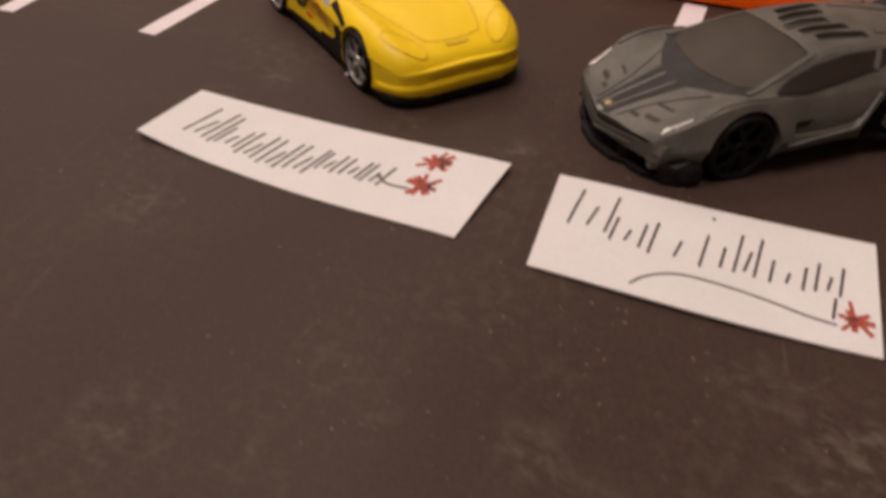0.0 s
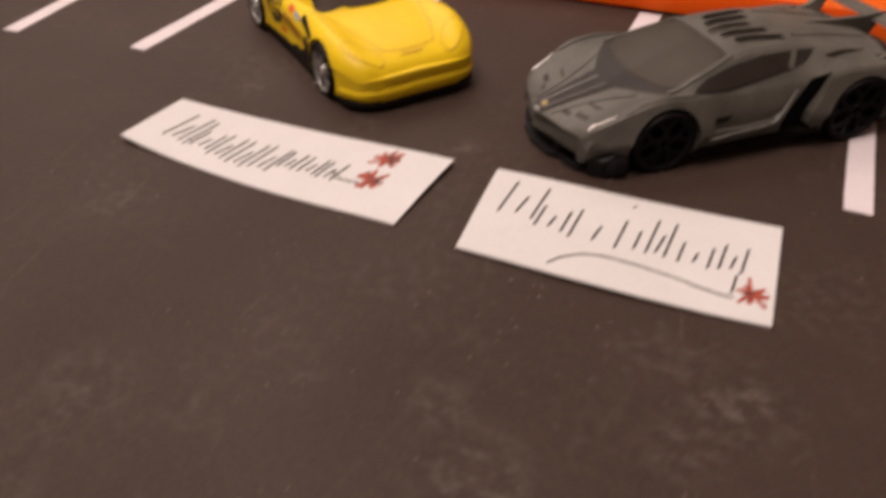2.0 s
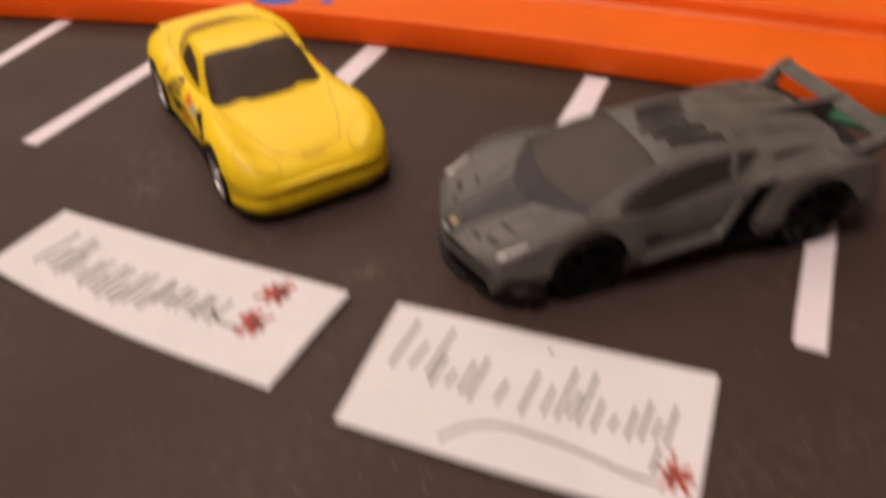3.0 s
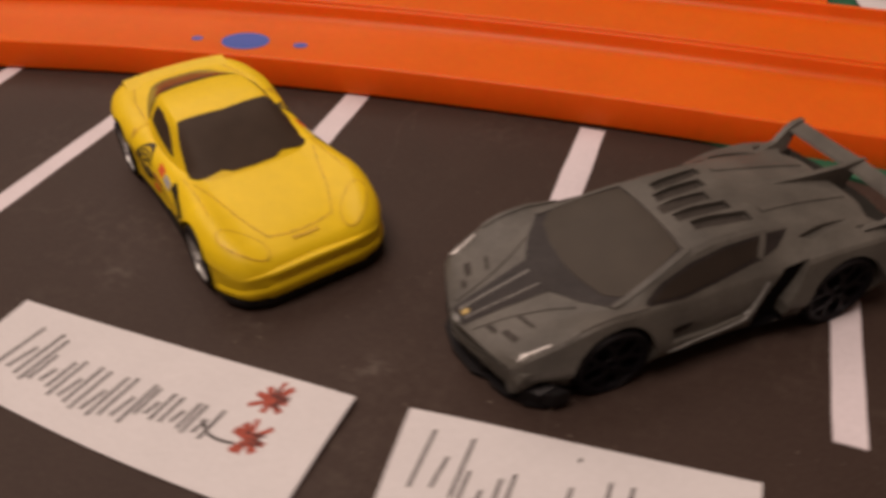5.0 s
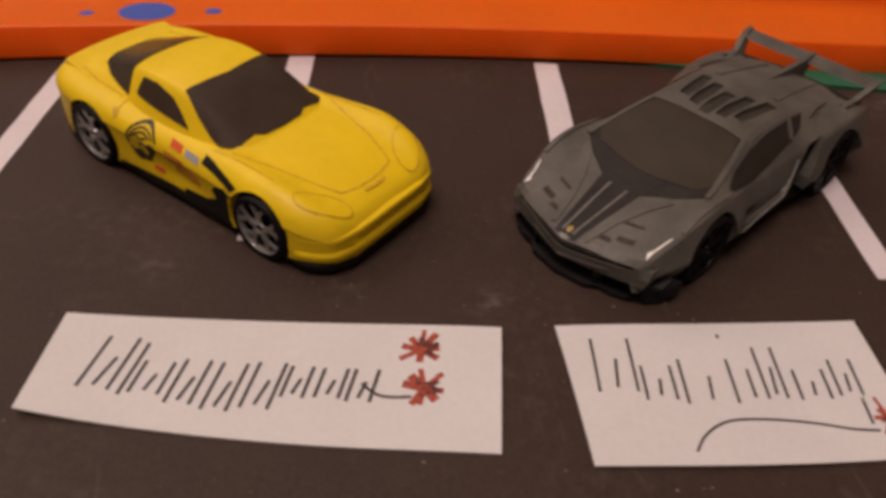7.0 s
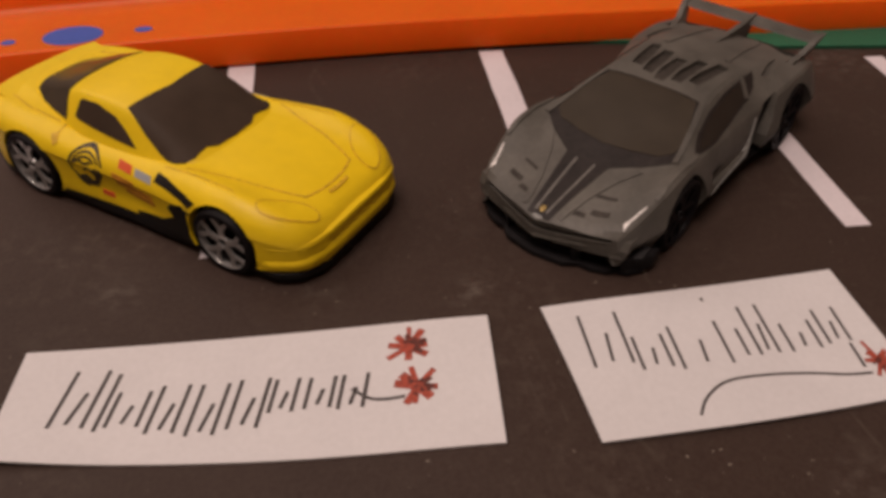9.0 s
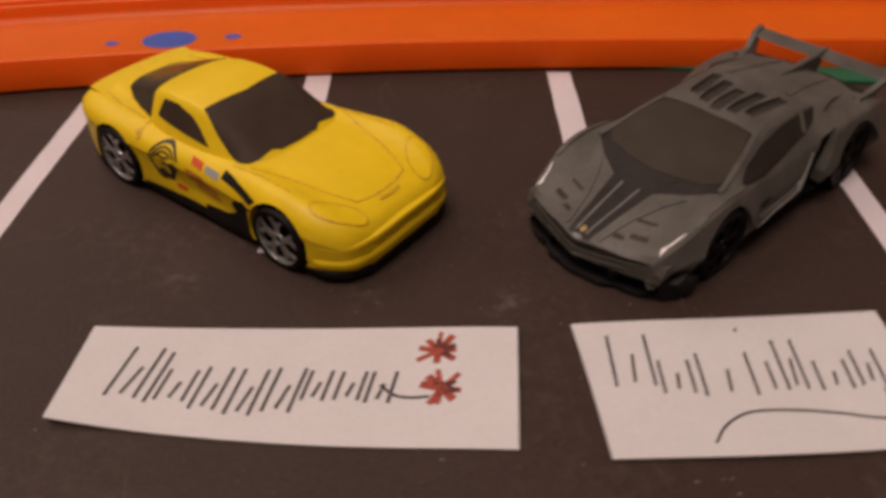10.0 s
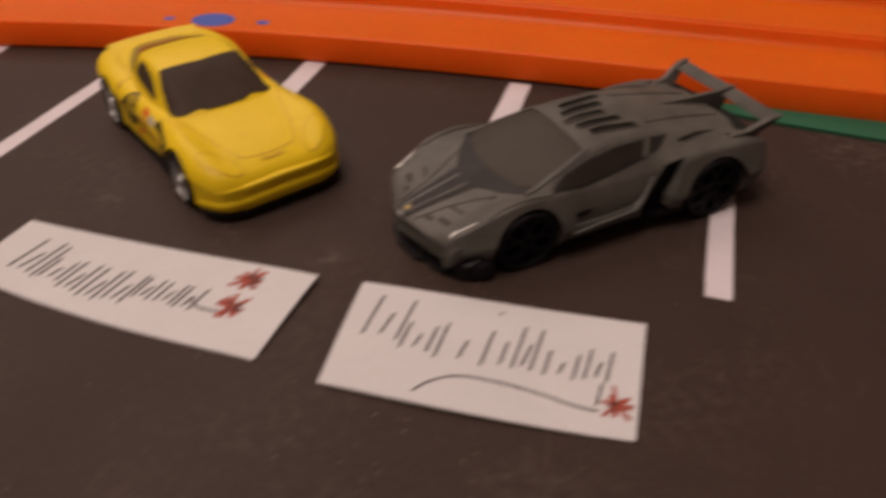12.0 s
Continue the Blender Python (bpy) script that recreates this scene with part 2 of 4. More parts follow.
def hang(name, me, mat, parent=None, label="", smooth=None, category="", group="", kind=""):
    me.transform(Matrix.Scale(CM, 4))
    me.materials.clear()
    me.materials.append(mat)
    if smooth is not None:
        me.polygons.foreach_set("use_smooth", [True] * len(me.polygons))
        me.set_sharp_from_angle(angle=radians(smooth))
    ob = new(name, me)
    ob.parent = parent
    return tagged(ob, label, category, group, kind)


def thing(name, label, category, at=(0, 0, 0), turn=0.0, group="", kind=""):
    ob = new(name)
    ob.empty_display_size = 0.005
    ob.matrix_basis = pose(at[0] * CM, at[1] * CM, at[2] * CM, 0, 0, turn)
    return tagged(ob, label, category, group, kind)


def keyed(*keys):
    """A smooth curve through (x, value) keys that doesn't overshoot."""
    keys = sorted(keys)
    xs, ys = [k[0] for k in keys], [k[1] for k in keys]
    d = [(ys[i + 1] - ys[i]) / (xs[i + 1] - xs[i]) for i in range(len(xs) - 1)]
    m = [d[0]] + [0 if d[i - 1] * d[i] <= 0 else 2 * d[i - 1] * d[i] / (d[i - 1] + d[i]) for i in range(1, len(d))] + [d[-1]]

    def f(x):
        if x <= xs[0]:
            return ys[0]
        if x >= xs[-1]:
            return ys[-1]
        i = max(k for k in range(len(xs) - 1) if xs[k] <= x)
        h = xs[i + 1] - xs[i]
        s = (x - xs[i]) / h
        return ys[i] * (1 + 2 * s) * (1 - s) ** 2 + m[i] * h * s * (1 - s) ** 2 + ys[i + 1] * s * s * (3 - 2 * s) + m[i + 1] * h * s * s * (s - 1)

    return f


def rounded(points, steps=5, tension=0.5):
    """A Catmull-Rom line through points of any dimension."""
    p = [Vector(q) for q in points]
    p = [2 * p[0] - p[1]] + p + [2 * p[-1] - p[-2]]
    out = []
    for i in range(1, len(p) - 2):
        for s in range(steps):
            t = s / steps
            m1, m2 = (p[i + 1] - p[i - 1]) * tension, (p[i + 2] - p[i]) * tension
            out.append(p[i] * (2 * t**3 - 3 * t * t + 1) + m1 * (t**3 - 2 * t * t + t) + p[i + 1] * (3 * t * t - 2 * t**3) + m2 * (t**3 - t * t))
    return out + [p[-2]]


def loft(bm, rings, caps=True):
    made = [[bm.verts.new(v) for v in ring] for ring in rings]
    n = len(made[0])
    for a, b in zip(made, made[1:]):
        for i in range(n):
            bm.faces.new((a[i], a[(i + 1) % n], b[(i + 1) % n], b[i]))
    if caps:
        bm.faces.new(made[0])
        bm.faces.new(list(reversed(made[-1])))
    return bm


def lathe(bm, profile, axis="y", steps=32, at=(0, 0, 0)):
    """Turns (radius, along) pairs round an axis."""
    rings = []
    for k in range(steps):
        a = 2 * math.pi * k / steps
        rings.append([(at[0] + r * math.cos(a), at[1] + s, at[2] + r * math.sin(a)) for r, s in profile])
    made = [[bm.verts.new(v) for v in ring] for ring in rings]
    for k in range(steps):
        a, b = made[k], made[(k + 1) % steps]
        for i in range(len(profile) - 1):
            bm.faces.new((a[i], a[i + 1], b[i + 1], b[i]))
    bmesh.ops.remove_doubles(bm, verts=bm.verts, dist=1e-5)
    return bm


def slab(points, z0, z1, bm=None, bevel=0.0):
    """A flat prism over the outline points (x, y)."""
    bm = bm or bmesh.new()
    low = [bm.verts.new((x, y, z0)) for x, y in points]
    top = [bm.verts.new((x, y, z1)) for x, y in points]
    n = len(points)
    bm.faces.new(list(reversed(low)))
    cap = bm.faces.new(top)
    for i in range(n):
        bm.faces.new((low[i], low[(i + 1) % n], top[(i + 1) % n], top[i]))
    if bevel:
        bmesh.ops.bevel(bm, geom=list(cap.edges), offset=bevel, segments=2, affect="EDGES")
    return bm


def block(x0, x1, y0, y1, z0, z1, bevel=0.0):
    return slab([(x0, y0), (x1, y0), (x1, y1), (x0, y1)], z0, z1, None, bevel)


def ellipse(cx, cy, a, b, n=28, turn=0.0):
    c, s = math.cos(radians(turn)), math.sin(radians(turn))
    return [(cx + a * math.cos(k) * c - b * math.sin(k) * s, cy + a * math.cos(k) * s + b * math.sin(k) * c) for k in (2 * math.pi * i / n for i in range(n))]


def ribbon(points, width):
    """The outline of a line of that width through 2D points."""
    p = [Vector(q) for q in points]
    left, right = [], []
    for i, q in enumerate(p):
        d = (p[min(i + 1, len(p) - 1)] - p[max(i - 1, 0)]).normalized()
        nrm = Vector((-d.y, d.x)) * width / 2
        left.append(tuple(q + nrm))
        right.append(tuple(q - nrm))
    return left + right[::-1]


WAYS = {"top": ((0, 0, -1), lambda u, v: (u, v, 9)), "left": ((0, -1, 0), lambda u, v: (u, 9, v)), "right": ((0, 1, 0), lambda u, v: (u, -9, v)), "front": ((-1, 0, 0), lambda u, v: (12, u, v))}


def drape(tree, outline, way, proud=0.02, cell=0.12, bm=None):
    """Lays a thin plate with the 2D outline onto a body, from the top, a side or the front."""
    flat = bmesh.new()
    flat.faces.new([flat.verts.new((u, v, 0)) for u, v in outline])
    us, vs = [q[0] for q in outline], [q[1] for q in outline]
    for k, (lo, hi) in enumerate(((min(us), max(us)), (min(vs), max(vs)))):
        c = lo + cell
        while c < hi:
            nrm = (1, 0, 0) if k == 0 else (0, 1, 0)
            co = (c, 0, 0) if k == 0 else (0, c, 0)
            bmesh.ops.bisect_plane(flat, geom=flat.verts[:] + flat.edges[:] + flat.faces[:], plane_co=co, plane_no=nrm)
            c += cell
    bmesh.ops.triangulate(flat, faces=flat.faces)
    aim, start = WAYS[way]
    aim = Vector(aim)
    out = bm or bmesh.new()
    top, low = {}, {}
    for v in flat.verts:
        hit, nrm, _, _ = tree.ray_cast(Vector(start(v.co.x, v.co.y)), aim)
        if hit is None:
            continue
        if nrm.dot(aim) > 0:
            nrm = -nrm
        top[v] = out.verts.new(hit + nrm * proud)
        low[v] = out.verts.new(hit - nrm * 0.03)
    for f in flat.faces:
        if all(v in top for v in f.verts):
            try:
                out.faces.new([top[v] for v in f.verts])
            except ValueError:
                pass
    for e in flat.edges:
        a, b = e.verts
        if len(e.link_faces) == 1 and a in top and b in top:
            out.faces.new((top[a], top[b], low[b], low[a]))
    for v in [v for v in out.verts if not v.link_faces]:
        out.verts.remove(v)
    flat.free()
    return out


def section(half):
    """A closed ring from half a cross-section (y, z), bottom to top."""
    return half + [(-y, z) for y, z in reversed(half)][1:-1] if abs(half[0][0]) < 1e-6 else half + [(-y, z) for y, z in reversed(half)]


def hollow(me, cutters):
    """The mesh with the cutters' shapes taken out of it."""
    ob = new("body_blank", me)
    cuts = [new("cutter", c) for c in cutters]
    for c in cuts:
        mod = ob.modifiers.new("cut", "BOOLEAN")
        mod.object, mod.operation, mod.solver = c, "DIFFERENCE", "EXACT"
    dg = bpy.context.evaluated_depsgraph_get()
    done = bpy.data.meshes.new_from_object(ob.evaluated_get(dg))
    for o in (ob, *cuts):
        bpy.data.objects.remove(o)
    return done


def as_mesh(bm):
    bmesh.ops.recalc_face_normals(bm, faces=bm.faces)
    me = bpy.data.meshes.new("blank")
    bm.to_mesh(me)
    bm.free()
    return me


def car_shell(spec):
    """The painted shell of a toy car (nose to +x) with its wheel arches cut, and a tree to lay parts on."""
    w, zs, zf, zt = (keyed(*spec[k]) for k in ("width", "side", "wing", "middle"))
    zb = keyed(*spec["floor_line"])
    xs = np.linspace(spec["tail"], spec["nose"], 64)
    bm = bmesh.new()
    rings = []
    for x in xs:
        W, S, F, T = w(x), zs(x), zf(x), zt(x)
        B = min(zb(x), T - 0.1)
        waist = 0.05 * math.exp(-((x / 1.1) ** 2))  # the doors are hollowed a little between the wheels
        crown = 0.03 * min(1, max(0, (x - 1.0) / 0.6)) * min(1, max(0, (3.3 - x) / 0.5))  # the bonnet's raised middle
        half = [(0, B), (W * 0.6, B), (W - 0.08, B), (W - 0.01, B + 0.10), (W - waist, B + (S - B) * 0.45), (W - waist * 0.4, S - 0.13), (W + 0.008, S - 0.04), (W * 0.945, S + (F - S) * 0.55), (W * 0.80, F), (W * 0.60, (F + T) / 2 - 0.012 - crown * 0.4), (W * 0.46, T + crown * 0.7), (W * 0.24, T + crown), (0, T + crown)]
        ring = [tuple(q) for q in rounded(half, 4, spec["round"])]
        rings.append([(x, y, z) for y, z in section(ring)])
    loft(bm, rings)
    lower = as_mesh(bm)
    cutters = []
    for wx, r in spec["arches"]:
        for s in (-1, 1):
            c = bmesh.new()
            y0, y1 = sorted((s * spec["arch_depth"], s * 3.0))
            lathe(c, [(0, y0), (r, y0), (r, y1), (0, y1)], steps=36, at=(wx, 0, spec["hub"]))
            cutters.append(as_mesh(c))
    lower = hollow(lower, cutters)
    bm = bmesh.new()
    bm.from_mesh(lower)
    cw, ch, cr = (keyed(*spec[k]) for k in ("cab_width", "cab_height", "cab_roof"))
    rings = []
    base = spec["cab_base"]
    for x in np.linspace(spec["cab_rear"], spec["cab_front"], 48):
        W, T, R = cw(x), ch(x), cr(x)
        T = max(T, base + 0.05)
        half = [(0, base - 0.1), (W, base - 0.1), (W, base), (W + (R - W) * 0.5, base + (T - base) * 0.52), (R + 0.03, T - 0.08 * min(1, (T - base) * 3)), (R * 0.82, T - 0.025), (R * 0.4, T), (0, T)]
        ring = [tuple(q) for q in rounded(half, 4)]
        rings.append([(x, y, z) for y, z in section(ring)])
    loft(bm, rings)
    bmesh.ops.recalc_face_normals(bm, faces=bm.faces)
    tree = BVHTree.FromBMesh(bm)
    return bm, tree


def wedge_shell(spec, hollows=()):
    """A creased shell with a swept nose, lofted through stations: x, then sill, flank, shoulder and roof edge as (y, z), then the middle's height."""
    rows = spec["stations"]
    lines = [keyed(*[(row[0], row[k]) for row in rows]) for k in range(1, 10)]
    bm = bmesh.new()
    rings = []
    for x in np.linspace(rows[-1][0], rows[0][0], 84):
        by, bz, wy, wz, sy, sz, ry, rz, mz = (f(x) for f in lines)
        key = [(0, bz), (by, bz), (wy, wz), (sy, sz), (ry, rz), (0, mz)]
        half = [key[0]]
        for (y0, z0), (y1, z1) in zip(key, key[1:]):
            half += [(y0 + (y1 - y0) * t, z0 + (z1 - z0) * t) for t in (0.06, 0.35, 0.65, 0.94)]
        half.append(key[-1])
        ring = []
        for n, (y, z) in enumerate(half):
            if n > 16 and n < len(half) - 1:
                z += 0.035 * math.sin(math.pi * min(1, max(0, y / max(ry, 0.1))))
            ring.append((y, z))
        sweep = 0.28 * min(1, max(0, (x - 2.0) / 1.6)) ** 1.5
        rings.append([(x - sweep * abs(y) ** 1.2, y, z) for y, z in section(ring)])
    loft(bm, rings)
    cutters = []
    for wx, r in spec["arches"]:
        for s in (-1, 1):
            c = bmesh.new()
            y0, y1 = sorted((s * spec["arch_depth"], s * 3.0))
            lathe(c, [(0, y0), (r, y0), (r, y1), (0, y1)], steps=36, at=(wx, 0, spec["hub"]))
            cutters.append(as_mesh(c))
    cut = hollow(as_mesh(bm), cutters + list(hollows))
    bm = bmesh.new()
    bm.from_mesh(cut)
    return bm, BVHTree.FromBMesh(bm)


def toy_wheel(parent, x, y, r, width, rim_mat, spokes, rim_label, out):
    """A wheel under a car: tyre with a turned profile and a rim with paired spokes; out: +1 or -1, the side it faces."""
    axle = r
    h = width / 2
    tyre = bmesh.new()
    lathe(tyre, [(r * 0.80, -h), (r * 0.93, -h), (r * 0.99, -h * 0.82), (r, -h * 0.5), (r, h * 0.5), (r * 0.99, h * 0.82), (r * 0.94, h), (r * 0.87, h), (r * 0.83, h * 0.7), (r * 0.83, -h * 0.7), (r * 0.80, -h)], steps=40)
    wheel = part("wheel", tyre, RUBBER, parent, smooth=40)
    wheel.matrix_basis = pose(x * CM, y * CM, axle * CM)
    ring = bmesh.new()
    lathe(ring, [(r * 0.77, out * h * 0.5), (r * 0.79, out * h * 0.90), (r * 0.845, out * h * 0.97), (r * 0.855, out * h * 0.6), (r * 0.77, out * h * 0.5)], steps=40)
    part("rim", ring, rim_mat, wheel, rim_label, smooth=40)
    dish = bmesh.new()
    lathe(dish, [(0, out * h * 0.05), (r * 0.82, out * h * 0.05), (r * 0.82, -out * h * 0.1), (0, -out * h * 0.1)], steps=32)
    part("brake_disc", dish, PIT, wheel, smooth=40)
    star = bmesh.new()
    f = out * h
    for k in range(spokes):
        a = 2 * math.pi * k / spokes + 0.3
        fork = Vector((math.cos(a), math.sin(a))) * r * 0.42
        for start, end, thin in ((0.0, None, 0.095), (None, -0.34, 0.062), (None, 0.34, 0.062)):
            root = Vector((math.cos(a), math.sin(a))) * r * 0.16 if start is not None else fork
            tip = fork if end is None else Vector((math.cos(a + end), math.sin(a + end))) * r * 0.80
            d = (tip - root).normalized()
            side = Vector((-d.y, d.x)) * r * thin
            q = [root - side, tip - side, tip + side, root + side]
            vs = [star.verts.new((p.x, z, p.y)) for z in (f * 0.72, f * 0.84) for p in q]
            for i in range(4):
                star.faces.new((vs[i], vs[(i + 1) % 4], vs[4 + (i + 1) % 4], vs[4 + i]))
            star.faces.new(vs[4:])
            star.faces.new(vs[:4][::-1])
    lathe(star, [(r * 0.13, f * 0.7), (r * 0.14, f * 0.88), (r * 0.20, f * 0.87), (r * 0.22, f * 0.7), (r * 0.13, f * 0.7)], steps=16)
    part("spokes", star, rim_mat, wheel, rim_label)
    return wheel


def chassis(parent, spec, mat, proud=0.05):
    """The black base plate under a shell, following its plan a little outside."""
    w = keyed(*spec["width"])
    xs = np.linspace(spec["tail"] + 0.15, spec["nose"] + proud, 40)
    edge = [(x, min(w(x - proud) + proud * 0.4, spec["base_width"])) for x in xs]
    out = edge + [(x, -y) for x, y in reversed(edge)]
    keep = [p for p in out]
    base = part("base_plate", slab(keep, 0.17, spec["floor"] + 0.03, None, 0.03), mat, parent, "black plastic base plate", smooth=40)
    for wx, r in spec["arches"]:
        for s in (-1, 1):
            # black liner added to darken the inside of the arch, where shade falls
            liner = bmesh.new()
            y0 = s * (spec["arch_depth"] + 0.005)
            lathe(liner, [(0, y0), (r - 0.012, y0), (r - 0.012, y0 + s * min(0.42, 1.46 - spec["arch_depth"]))], steps=30, at=(wx, 0, spec["hub"]))
            for v in liner.verts:
                v.co.z = max(v.co.z, 0.15)
            part("dark_arch_liner", liner, mat, parent, smooth=40)
    return base


# ---- yellow sports car ----
YELLOW_SPEC = dict(
    round=0.5, nose=3.50, tail=-3.42, floor=0.27, floor_line=((-4, 0.27), (4, 0.27)), hub=0.58, arches=((2.1, 0.66), (-2.1, 0.68)), arch_depth=1.10, base_width=1.56,
    width=((3.50, 0.95), (3.42, 1.20), (3.2, 1.42), (2.8, 1.60), (2.1, 1.69), (1.2, 1.60), (0, 1.54), (-1.0, 1.59), (-2.1, 1.66), (-2.8, 1.58), (-3.2, 1.46), (-3.42, 1.34)),
    side=((3.50, 0.64), (3.3, 0.80), (2.9, 0.93), (2.1, 1.04), (1.0, 1.02), (0, 1.02), (-1, 1.06), (-2.1, 1.17), (-3.0, 1.18), (-3.5, 1.13)),
    wing=((3.50, 0.72), (3.42, 0.90), (3.1, 1.13), (2.6, 1.31), (2.1, 1.39), (1.4, 1.37), (0.5, 1.30), (-1, 1.29), (-2.1, 1.42), (-2.9, 1.40), (-3.3, 1.38), (-3.5, 1.33)),
    middle=((3.50, 0.74), (3.42, 0.90), (3.1, 1.06), (2.7, 1.15), (2.1, 1.24), (1.4, 1.30), (0.5, 1.32), (-1, 1.32), (-2.1, 1.41), (-2.9, 1.42), (-3.3, 1.42), (-3.5, 1.39)),
    cab_front=1.40, cab_rear=-3.05, cab_base=1.12,
    cab_width=((1.4, 0.98), (1.0, 1.20), (0.4, 1.31), (-0.5, 1.34), (-1.4, 1.30), (-2.2, 1.15), (-3.05, 0.90)),
    cab_roof=((1.4, 0.86), (1.0, 0.94), (0.3, 0.92), (-0.2, 0.90), (-1.0, 0.88), (-1.8, 0.78), (-2.5, 0.68), (-3.05, 0.64)),
    cab_height=((1.4, 1.22), (1.1, 1.37), (0.6, 1.62), (0.15, 1.83), (-0.2, 1.92), (-0.7, 1.96), (-1.2, 1.93), (-1.8, 1.79), (-2.4, 1.61), (-3.05, 1.42)),
)


def yellow_car(at, turn):
    car = thing("toy_car", "yellow die-cast toy sports coupe with chrome wheels", "toy car", at, turn)
    shell, tree = car_shell(YELLOW_SPEC)
    # a lip and a bumper step along the nose, and a spoiler edge on the tail
    w = keyed(*YELLOW_SPEC["width"])
    part("body", shell, YELLOW, car, smooth=32)
    arc = [(x, w(x)) for x in np.linspace(2.72, 3.48, 14)]
    line = [Vector(p) for p in arc + [(3.53, 0.75), (3.545, 0.4), (3.55, 0), (3.545, -0.4), (3.53, -0.75)] + [(x, -y) for x, y in reversed(arc)]]
    bumper = bmesh.new()
    rings = []
    for i, p in enumerate(line):
        d = (line[min(i + 1, len(line) - 1)] - line[max(i - 1, 0)]).normalized()
        n = Vector((-d.y, d.x))
        n = n if n.dot(p - Vector((2.0, 0))) > 0 else -n
        fade = min(1.0, i / 4, (len(line) - 1 - i) / 4)
        rise = 0.05 * max(0, 1 - abs(p.y) / 1.4)
        prof = ((-0.14, 0.80), (-0.01, 0.78), (0.01, 0.74), (0.0, 0.68), (-0.06, 0.645), (-0.065, 0.575), (-0.03, 0.54), (0.02, 0.49), (0.035, 0.43), (0.01, 0.345), (-0.14, 0.34))
        rings.append([(p.x + n.x * (o * fade - 0.02 * (1 - fade)), p.y + n.y * (o * fade - 0.02 * (1 - fade)), z + (rise if z > 0.4 else 0)) for o, z in prof])
    loft(bumper, rings)
    part("front_bumper", bumper, YELLOW, car, "moulded yellow bumper with a long slot", smooth=50)
    chassis(car, YELLOW_SPEC, BLACK, 0.02)
    lip = bmesh.new()
    rings = []
    for y in np.linspace(-1.12, 1.12, 19):
        x = -3.44 + 0.14 * (abs(y) / 1.12) ** 2.5
        rings.append([(x + 0.42, y, 1.39), (x + 0.10, y, 1.455), (x, y, 1.475), (x - 0.03, y, 1.45), (x, y, 1.32), (x + 0.2, y, 1.28)])
    loft(lip, rings)
    part("tail_spoiler", lip, YELLOW, car, "raised yellow tail edge", smooth=35)

    part("windscreen", drape(tree, [(1.13, -0.42), (1.15, 0), (1.13, 0.42), (1.04, 0.58), (1.06, 0.90), (0.99, 1.08), (0.86, 1.15), (0.55, 1.10), (0.24, 1.03), (-0.20, 0.88), (-0.12, 0), (-0.20, -0.88), (0.24, -1.03), (0.55, -1.10), (0.86, -1.15), (0.99, -1.08), (1.06, -0.90), (1.04, -0.58)], "top"), SMOKE, car, "dark smoked windscreen", smooth=40)
    for way in ("left", "right"):
        part("side_window", drape(tree, [(0.12, 1.395), (-0.14, 1.60), (-0.38, 1.74), (-0.80, 1.83), (-1.14, 1.81), (-1.20, 1.78), (-1.27, 1.54), (-1.23, 1.51), (-0.55, 1.455)], way, cell=0.08), SMOKE, car, "dark side window", smooth=40)
    part("rear_window", drape(tree, [(-1.50, -1.12), (-1.60, -0.86), (-1.69, -0.45), (-1.73, 0), (-1.69, 0.45), (-1.60, 0.86), (-1.50, 1.12), (-1.92, 1.01), (-2.3, 0.88), (-2.66, 0.68), (-2.80, 0.40), (-2.83, 0), (-2.80, -0.40), (-2.66, -0.68), (-2.3, -0.88), (-1.92, -1.01)], "top"), SMOKE_WARM, car, "brownish wraparound rear window", smooth=40)
    for s in (-1, 1):
        part("headlight", drape(tree, ellipse(2.97, s * 1.04, 0.45, 0.215, 28, -41 * s), "top", 0.012, 0.08), YELLOW, car, "moulded yellow oval headlight", smooth=25)
        ring = ellipse(2.97, s * 1.04, 0.46, 0.225, 28, -41 * s)
        inner = ellipse(2.97, s * 1.04, 0.44, 0.205, 28, -41 * s)
        rim = bmesh.new()
        for i in range(28):
            j = (i + 1) % 28
            drape(tree, [ring[i], ring[j], inner[j], inner[i]], "top", 0.018, 0.3, rim)
        part("headlight_edge", rim, YELLOW_LINE, car, "moulded edge line with its shade in the colour")
        part("bonnet_edge", drape(tree, ribbon([(1.15, s * 1.17), (1.7, s * 1.0), (2.3, s * 0.86), (2.75, s * 0.70), (2.97, s * 0.60)], 0.03), "top", 0.008, 0.1), YELLOW_LINE, car, "panel line with crease shade in its colour")
        part("wing_crease", drape(tree, ribbon([(2.2, s * 1.30), (1.5, s * 1.26), (0.8, s * 1.26)], 0.025), "top", 0.008, 0.1), YELLOW_LINE, car, "panel line with crease shade in its colour")
        part("rear_edge", drape(tree, ribbon([(-1.6, s * 1.18), (-2.3, s * 1.16), (-2.9, s * 1.0), (-3.3, s * 0.96)], 0.03), "top", 0.008, 0.1), YELLOW_LINE, car, "panel line with crease shade in its colour")
    part("bonnet_edge", drape(tree, ribbon([(2.97, 0.60), (3.04, 0.3), (3.06, 0), (3.04, -0.3), (2.97, -0.60)], 0.03), "top", 0.008, 0.1), YELLOW_LINE, car, "panel line with crease shade in its colour")
    part("bonnet_badge", drape(tree, ribbon([(3.15, -0.24), (3.17, 0), (3.15, 0.24)], 0.05), "top", 0.02, 0.1), YELLOW_LINE, car)
